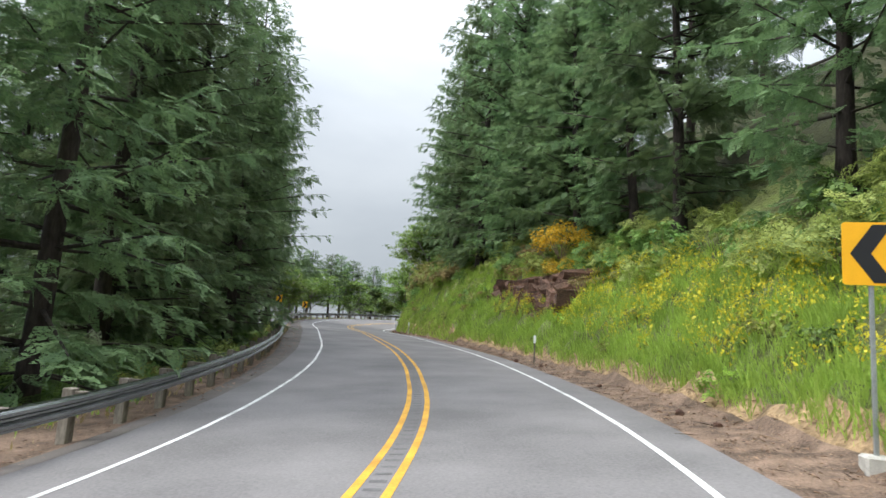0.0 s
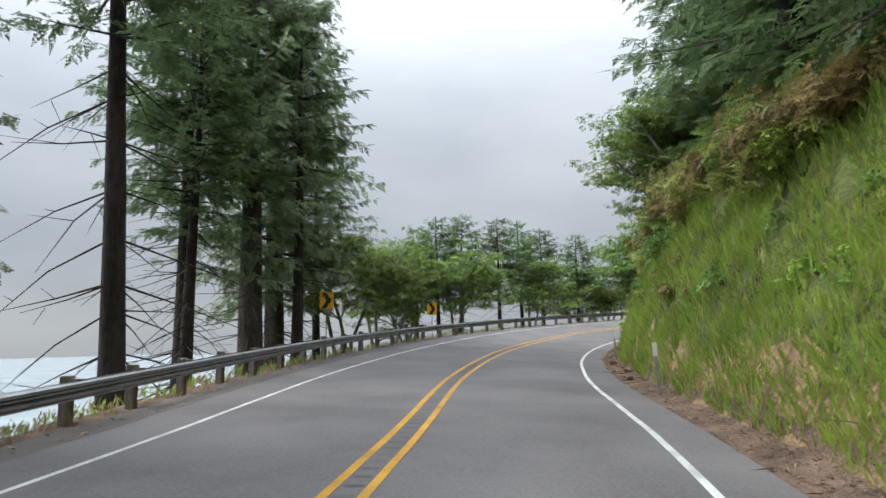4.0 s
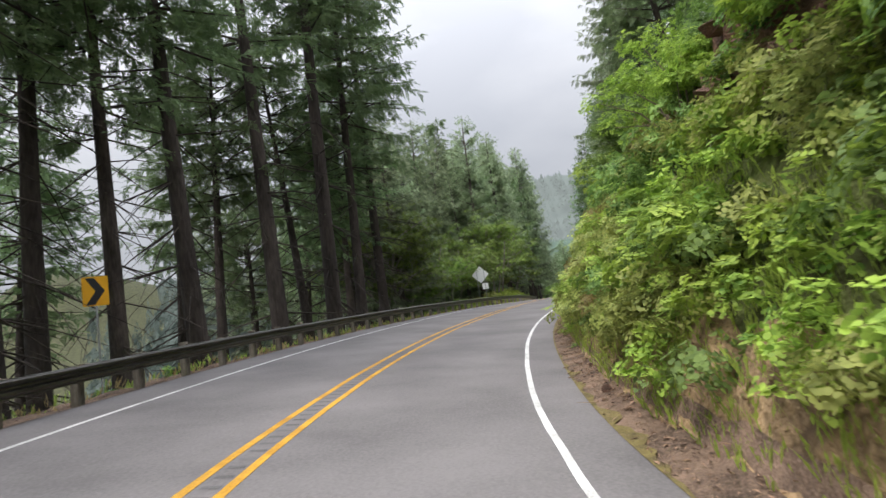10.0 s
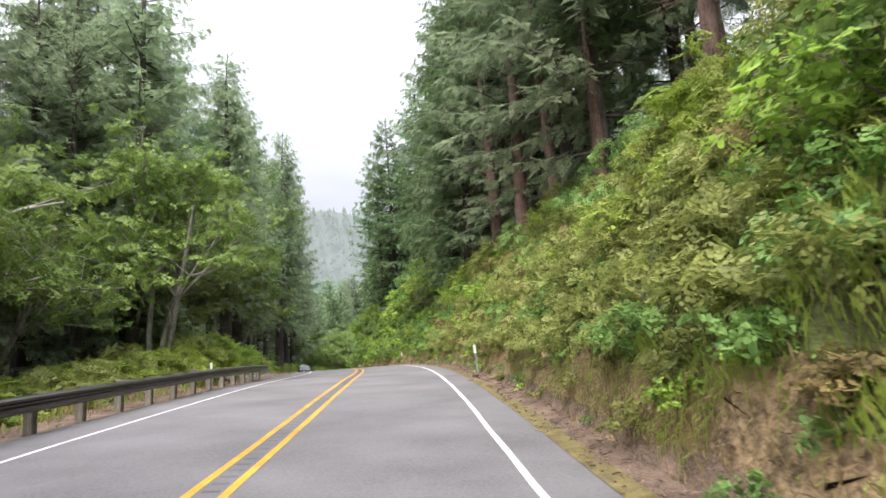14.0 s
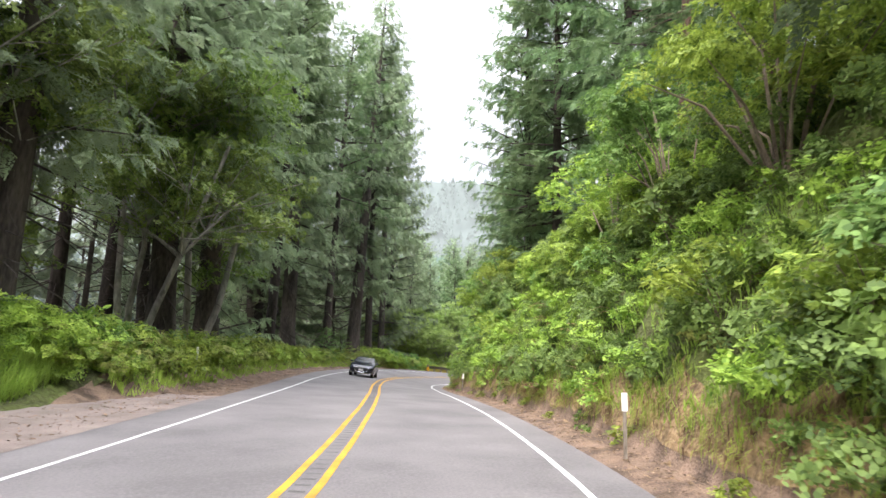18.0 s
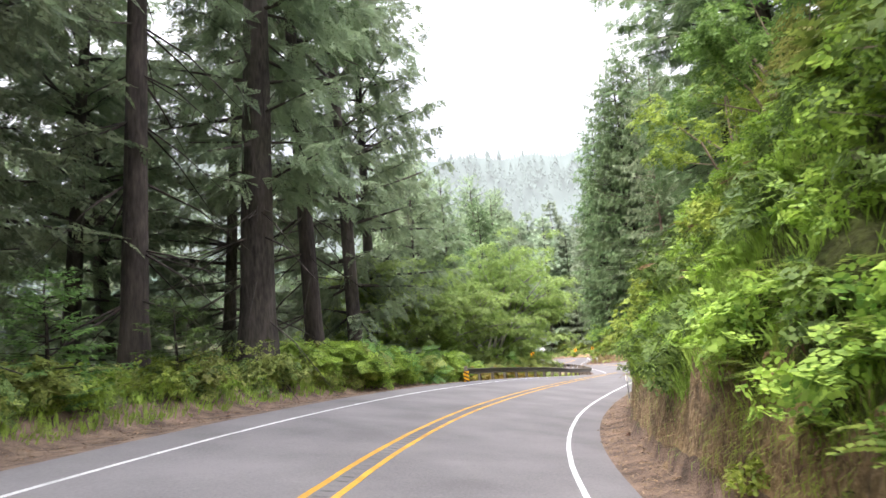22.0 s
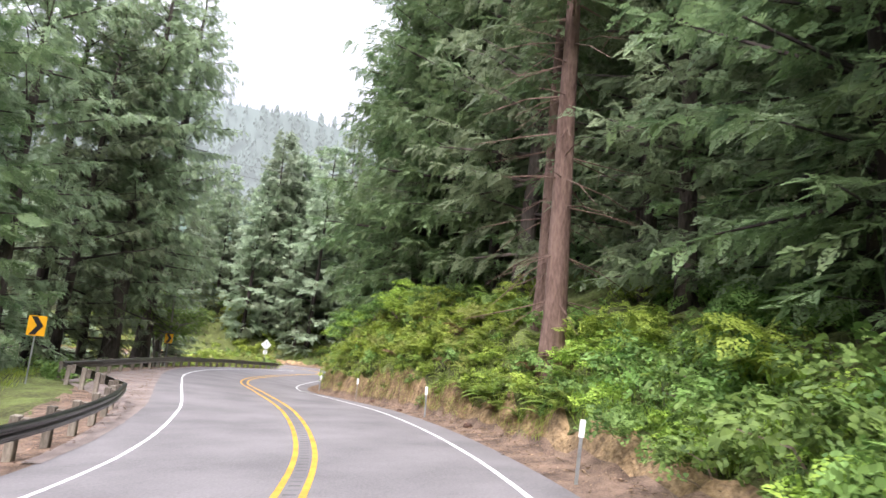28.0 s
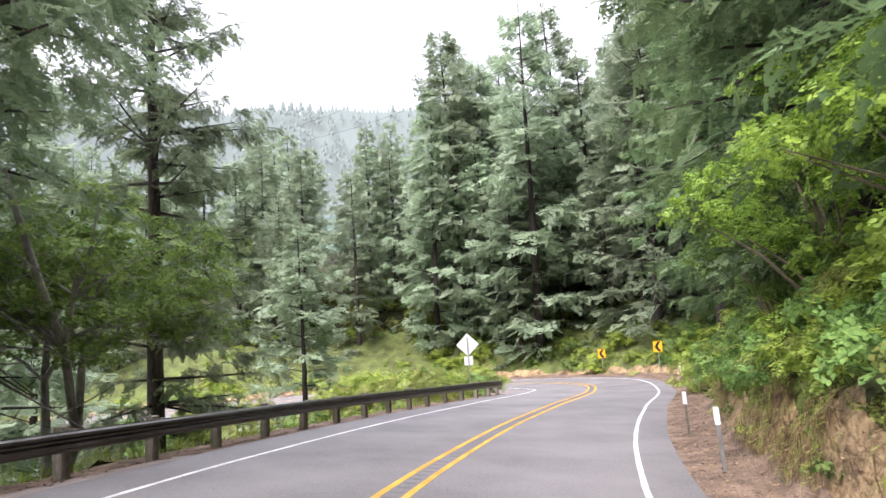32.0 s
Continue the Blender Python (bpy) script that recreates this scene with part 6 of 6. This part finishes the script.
part("digits", lettering("35", 0.36, SIGN_BLACK), plate, "black speed digits", pose(0, -0.005, 0.1, 90, 0, 0))
part("text_bar", from_bm("text_bar", outline(rounded(0.34, 0.09, 0.02), 0.003), SIGN_BLACK), plate, "bar of small black lettering", pose(0, -0.004, -0.18))
post(root, 0.0, z + 0.4)

# milepost
root, z = sign_root("milepost_sign", "narrow green milepost sign with white digits", 177.6, 5.35, 1.3, 10)
face = part("face", from_bm("face", outline(rounded(0.22, 0.66, 0.03), 0.004), SIGN_GREEN), root, "green sign plate", pose(0, -0.002, z))
for k, ch in enumerate("180"):
    part("digit", lettering(ch, 0.2, SIGN_WHITE), face, "white digit", pose(0, -0.005, 0.09 - 0.165 * k, 90, 0, 0))
part("text_bar", from_bm("text_bar", outline(rounded(0.15, 0.05, 0.01), 0.003), SIGN_WHITE), face, "bar of small white lettering", pose(0, -0.004, 0.25))
post(root, 0.0, z + 0.3)


def delineator(s, u, top=1.05, lean=3.0):
    p = spot(s, u)
    root = tagged(new("delineator_post"), "slim grey marker post with a white reflector plate", "marker post", "marker posts along the road")
    root.matrix_basis = Matrix.Translation(p) @ pose(0, 0, 0, random.uniform(-lean, lean), random.uniform(-lean, lean), face_turn(s, u))
    part("post", from_bm("post", box(0.06, 0.03, top + 0.3, (0, 0, top / 2 - 0.15), 0.005), POST_WOOD if random.random() < 0.4 else ZINC), root)
    part("reflector", from_bm("reflector", outline(rounded(0.095, 0.3, 0.015), 0.006), SIGN_WHITE), root, "white reflector plate", pose(0, -0.022, top - 0.14))


for s, u in ((54.2, 4.8), (86.0, 4.7), (99.0, 4.8), (131.5, 4.95), (192, 4.75), (218, 4.75), (253.3, 4.75), (280, 4.85), (323.2, 4.8), (368, 4.6), (379.5, 4.6), (389.7, 4.7), (402.5, 4.9), (415.4, 4.85), (420.6, 4.75), (441.5, 4.9)):
    delineator(s, u)
delineator(269, -7.0, 0.9)
delineator(222, -5.6, 0.9)

# striped marker at the start of the second guard rail
root, z = sign_root("object_marker", "yellow and black striped marker at the guard rail end", 327.6, -4.75, 0.75)
face = part("face", from_bm("face", outline(rounded(0.32, 0.62, 0.02), 0.005), SIGN_YELLOW), root, "yellow marker plate", pose(0, -0.01, z))
for k in (-0.21, 0.0, 0.21):
    bar = [(-0.16, k + 0.11), (-0.16, k + 0.03), (0.16, k - 0.13), (0.16, k - 0.05)]
    part("stripe", from_bm("stripe", outline(bar, 0.003), SIGN_BLACK), face, "black slanting stripe", pose(0, -0.004, 0))
part("post", from_bm("post", box(0.2, 0.2, 1.5, (0, 0.12, 0.1), 0.015), POST_WOOD), root, "square wooden post")


# ---- rocks ----
def rock_mesh(seed, squash=0.75):
    rng = np.random.RandomState(seed)
    bm = bmesh.new()
    bmesh.ops.create_icosphere(bm, subdivisions=2, radius=0.5)
    cuts = rng.normal(0, 1, (9, 3))
    cuts /= np.linalg.norm(cuts, axis=1)[:, None]
    for v in bm.verts:
        p = np.array(v.co)
        for c in cuts:
            o = p @ c - rng.uniform(0.3, 0.36)
            if o > 0:
                p = p - c * o
        v.co = p * np.array([1.15, 1, squash]) + rng.normal(0, 0.012, 3)
    return from_bm("rock", bm, ROCK)


ROCKS = [rock_mesh(k) for k in range(5)]


def outcrop(label, s0, s1, u0, u1, z0, z1, count, size):
    root = tagged(new("rock_outcrop"), label, "rock outcrop")
    base = spot((s0 + s1) / 2, (u0 + u1) / 2)
    root.location = base
    for k in range(count):
        s, f = random.uniform(s0, s1), random.random()
        p = spot(s, u0 + (u1 - u0) * f) - base
        p.z = spot(s, u0).z - base.z + z0 + (z1 - z0) * f
        part("rock", ROCKS[k % 5], root, m=Matrix.Translation(p) @ Euler([random.uniform(0, 6.28) for _ in range(3)]).to_matrix().to_4x4() @ Matrix.Diagonal((*[random.uniform(*size) for _ in range(3)], 1)))


def block_mesh(seed):
    """An angular block split from bedrock: a skewed box with broken corners."""
    rng = np.random.RandomState(seed)
    bm = bmesh.new()
    bmesh.ops.create_cube(bm, size=1.0)
    for v in bm.verts:
        v.co += Vector(rng.uniform(-0.16, 0.16, 3))
    for k in range(4):
        n = Vector(rng.normal(0, 1, 3)).normalized()
        r = bmesh.ops.bisect_plane(bm, geom=bm.verts[:] + bm.edges[:] + bm.faces[:], plane_co=n * rng.uniform(0.42, 0.56), plane_no=n, clear_outer=True)
        e = [g for g in r["geom_cut"] if isinstance(g, bmesh.types.BMEdge)]
        if e:
            bmesh.ops.contextual_create(bm, geom=e)
    return from_bm("rock", bm, ROCK)


BLOCKS = [block_mesh(300 + k) for k in range(8)]


def rock_face(label, s0, s1, u0, z0, z1, lean=0.42):
    """Courses of broken blocks leaning back into the bank."""
    root = tagged(new("rock_outcrop"), label, "rock outcrop")
    mid = (z0 + z1) / 2
    base = spot((s0 + s1) / 2, u0)
    root.location = base
    zf = z0
    while zf < z1:
        hh = random.uniform(0.28, 0.6)
        sf = s0 + random.uniform(0, 0.6) + 1.0 * abs(zf - mid)
        while sf < s1 - 0.8 * abs(zf - mid):
            w = random.uniform(0.28, 0.8)
            p = Vector([float(c) for c in place(np.float64(sf), np.float64(u0 + lean * (zf - z0) + random.uniform(-0.12, 0.12)))])
            p.z = float(plan(sf)[2]) + float(plan(sf)[3]) * 4.3 + zf + random.uniform(-0.06, 0.06)
            part("rock", BLOCKS[random.randrange(8)], root, m=Matrix.Translation(p - base) @ pose(0, 0, 0, random.uniform(-9, 9), random.uniform(-9, 9) - 12, heading(sf) + random.uniform(-14, 14)) @ Matrix.Diagonal((random.uniform(1.2, 1.8), w * 1.12, hh * 1.2, 1)))
            sf += w
        zf += hh * 0.92


rock_face("fractured dark reddish rock face in the roadside bank", 57, 69.5, 7.25, 2.1, 4.2, 0.28)
rock_face("grey and ochre rock face above the bank", 147.5, 153, 7.4, 4.0, 6.6, 0.3)
for k in range(46):
    s = random.choice((random.uniform(28, 60), random.uniform(84, 130), random.uniform(150, 240), random.uniform(300, 400)))
    u = float(toe(s)) - random.uniform(0.0, 0.7)
    ob = tagged(new("stone", ROCKS[k % 5]), "small brown stone lying on the roadside dirt", "stone", "stones on the verge")
    q = random.uniform(0.08, 0.3)
    ob.matrix_basis = Matrix.Translation(spot(s, u, q * 0.12)) @ pose(0, 0, 0, random.uniform(-20, 20), random.uniform(-20, 20), random.uniform(0, 360)) @ Matrix.Diagonal((q, q, q, 1))


# ---- oncoming car ----
def car(s, u):
    root = tagged(new("car"), "dark blue compact car in the opposite lane", "car")
    p = spot(s, u)
    slope = math.degrees(math.atan(float(plan(s + 1)[2] - plan(s - 1)[2]) / 2))
    root.matrix_basis = Matrix.Translation(p) @ pose(0, 0, 0, -slope, math.degrees(math.atan(float(plan(s)[3]))), heading(s) + 180)
    # stations along y (front at +y): half width, low, belt, roof half width, roof height
    rows = [(2.26, 0.62, 0.30, 0.62, 0.5, 0.64), (2.2, 0.8, 0.24, 0.72, 0.66, 0.74), (1.9, 0.88, 0.2, 0.84, 0.74, 0.88), (1.2, 0.9, 0.2, 0.93, 0.78, 0.98), (0.85, 0.9, 0.2, 0.96, 0.78, 1.02),
            (0.1, 0.9, 0.2, 0.98, 0.6, 1.4), (-0.6, 0.9, 0.2, 1.0, 0.6, 1.45), (-1.2, 0.9, 0.2, 1.02, 0.58, 1.42), (-1.9, 0.88, 0.22, 1.02, 0.66, 1.1), (-2.2, 0.82, 0.3, 0.98, 0.68, 1.0), (-2.28, 0.7, 0.36, 0.9, 0.6, 0.92)]
    v = []
    for y, w, low, belt, rw, rh in rows:
        for x, z in ((-w * 0.9, low), (-w, low + 0.2), (-w, belt - 0.15), (-w * 0.96, belt), (-rw, rh - 0.03), (-rw * 0.6, rh), (rw * 0.6, rh), (rw, rh - 0.03), (w * 0.96, belt), (w, belt - 0.15), (w, low + 0.2), (w * 0.9, low)):
            v.append((x, y, z))
    f = [tuple(int(q) for q in row) for row in sheet(len(rows), 12)]
    me = bpy.data.meshes.new("body")
    me.from_pydata(v, [], f + [tuple(range(12)), tuple(range(12 * (len(rows) - 1), 12 * len(rows)))[::-1]])
    me.materials.append(CAR_PAINT)
    for pl in me.polygons:
        pl.use_smooth = len(pl.vertices) == 4
    body = part("body", me, root, "dark glossy car body")

    def pane(name, a, b, mat, label, lift=0.012):
        """A pane over the body between four corners."""
        q = [Vector(c) for c in a]
        n = (q[1] - q[0]).cross(q[2] - q[0]).normalized() * lift
        bm = bmesh.new()
        top = [bm.verts.new(c + n) for c in q]
        bot = [bm.verts.new(c - n) for c in q]
        bm.faces.new(top), bm.faces.new(bot[::-1])
        for k in range(len(q)):
            bm.faces.new((top[k], bot[k], bot[(k + 1) % len(q)], top[(k + 1) % len(q)]))
        return part(name, from_bm(name, bm, mat), root, label)

    pane("windshield", [(-0.74, 0.8, 1.03), (0.74, 0.8, 1.03), (0.55, 0.13, 1.4), (-0.55, 0.13, 1.4)], None, CAR_GLASS, "tinted windshield")
    pane("rear_window", [(0.6, -1.3, 1.38), (-0.6, -1.3, 1.38), (-0.64, -1.85, 1.13), (0.64, -1.85, 1.13)], None, CAR_GLASS, "tinted rear window")
    for sd in (-1, 1):
        pane("side_window", [(sd * 0.875, 0.6, 1.02), (sd * 0.64, 0.05, 1.37), (sd * 0.64, -1.1, 1.4), (sd * 0.87, -1.5, 1.05)], None, CAR_GLASS, "tinted side windows")
        pane("headlight", [(sd * 0.8, 2.1, 0.66), (sd * 0.48, 2.26, 0.62), (sd * 0.5, 2.24, 0.72), (sd * 0.84, 1.95, 0.8)], None, HEADLIGHT, "clear headlight")
        mirror = part("mirror", from_bm("mirror", box(0.2, 0.12, 0.13, (sd * 0.98, 0.62, 1.03), 0.03), CAR_PAINT), root, "door mirror")
        for y in (1.38, -1.32):
            wh = part("wheel", None, root)
            wh.location = (sd * 0.8, y, 0.31)
            for nm, r, w, mt in (("tyre", 0.32, 0.21, RUBBER), ("rim", 0.2, 0.225, CHROME)):
                bm = bmesh.new()
                bmesh.ops.create_cone(bm, cap_ends=True, segments=24, radius1=r, radius2=r, depth=w, matrix=Matrix.Rotation(radians(90), 4, "Y"))
                part(nm, from_bm(nm, bm, mt, False), wh)
    grille = [(0.5 * math.cos(a), 2.28, 0.58 + (0.24 if math.sin(a) < 0 else 0.1) * math.sin(a)) for a in np.linspace(0, 6.283, 17)[:-1]]
    pane("grille", grille, None, SIGN_BLACK, "black grille")
    arc = np.array([(0.52 * math.cos(a), 2.295, 0.58 + 0.26 * math.sin(a)) for a in np.linspace(math.pi, 2 * math.pi, 13)])
    vv, ff = tube(arc, np.full(13, 0.018), 6)
    part("grille_trim", mesh_of("grille_trim", vv, ff, CHROME, True), root, "chrome strip under the grille")
    part("number_plate", from_bm("number_plate", box(0.32, 0.015, 0.14, (0, 2.3, 0.5), 0.004), SIGN_WHITE), root, "pale blank number plate")
    part("bumper", from_bm("bumper", box(1.5, 0.1, 0.1, (0, 2.18, 0.3), 0.03), CHROME), root, "bright lower bumper strip")


car(292.6, -1.75)


# ---- overhead cables across the valley ----
def cable(a, b, sag):
    t = np.linspace(0, 1, 24)[:, None]
    pts = np.array(a) * (1 - t) + np.array(b) * t
    pts[:, 2] -= sag * 4 * (t * (1 - t))[:, 0]
    v, f = tube(pts - pts[0], np.full(24, 0.022), 4)
    ob = tagged(new("overhead_cable", mesh_of("overhead_cable", v, f, CABLE)), "thin black overhead cable crossing the valley", "cable")
    ob.location = pts[0]


cable((293.0, 341.8, 47.3), (253.0, 252.7, 24.3), 1.5)
cable((297.0, 343.0, 46.0), (257.0, 253.0, 23.0), 1.5)

# ---- more spruces closing the wood above the inner bend ----
plant(SPRUCE_FULL, ((393, 15.5, 46), (387, 15.5, 44), (381, 14.5, 40), (374, 15, 36), (366.5, 14.5, 32), (360, 14.5, 30), (353.5, 14.5, 28), (348.5, 14.5, 26)))
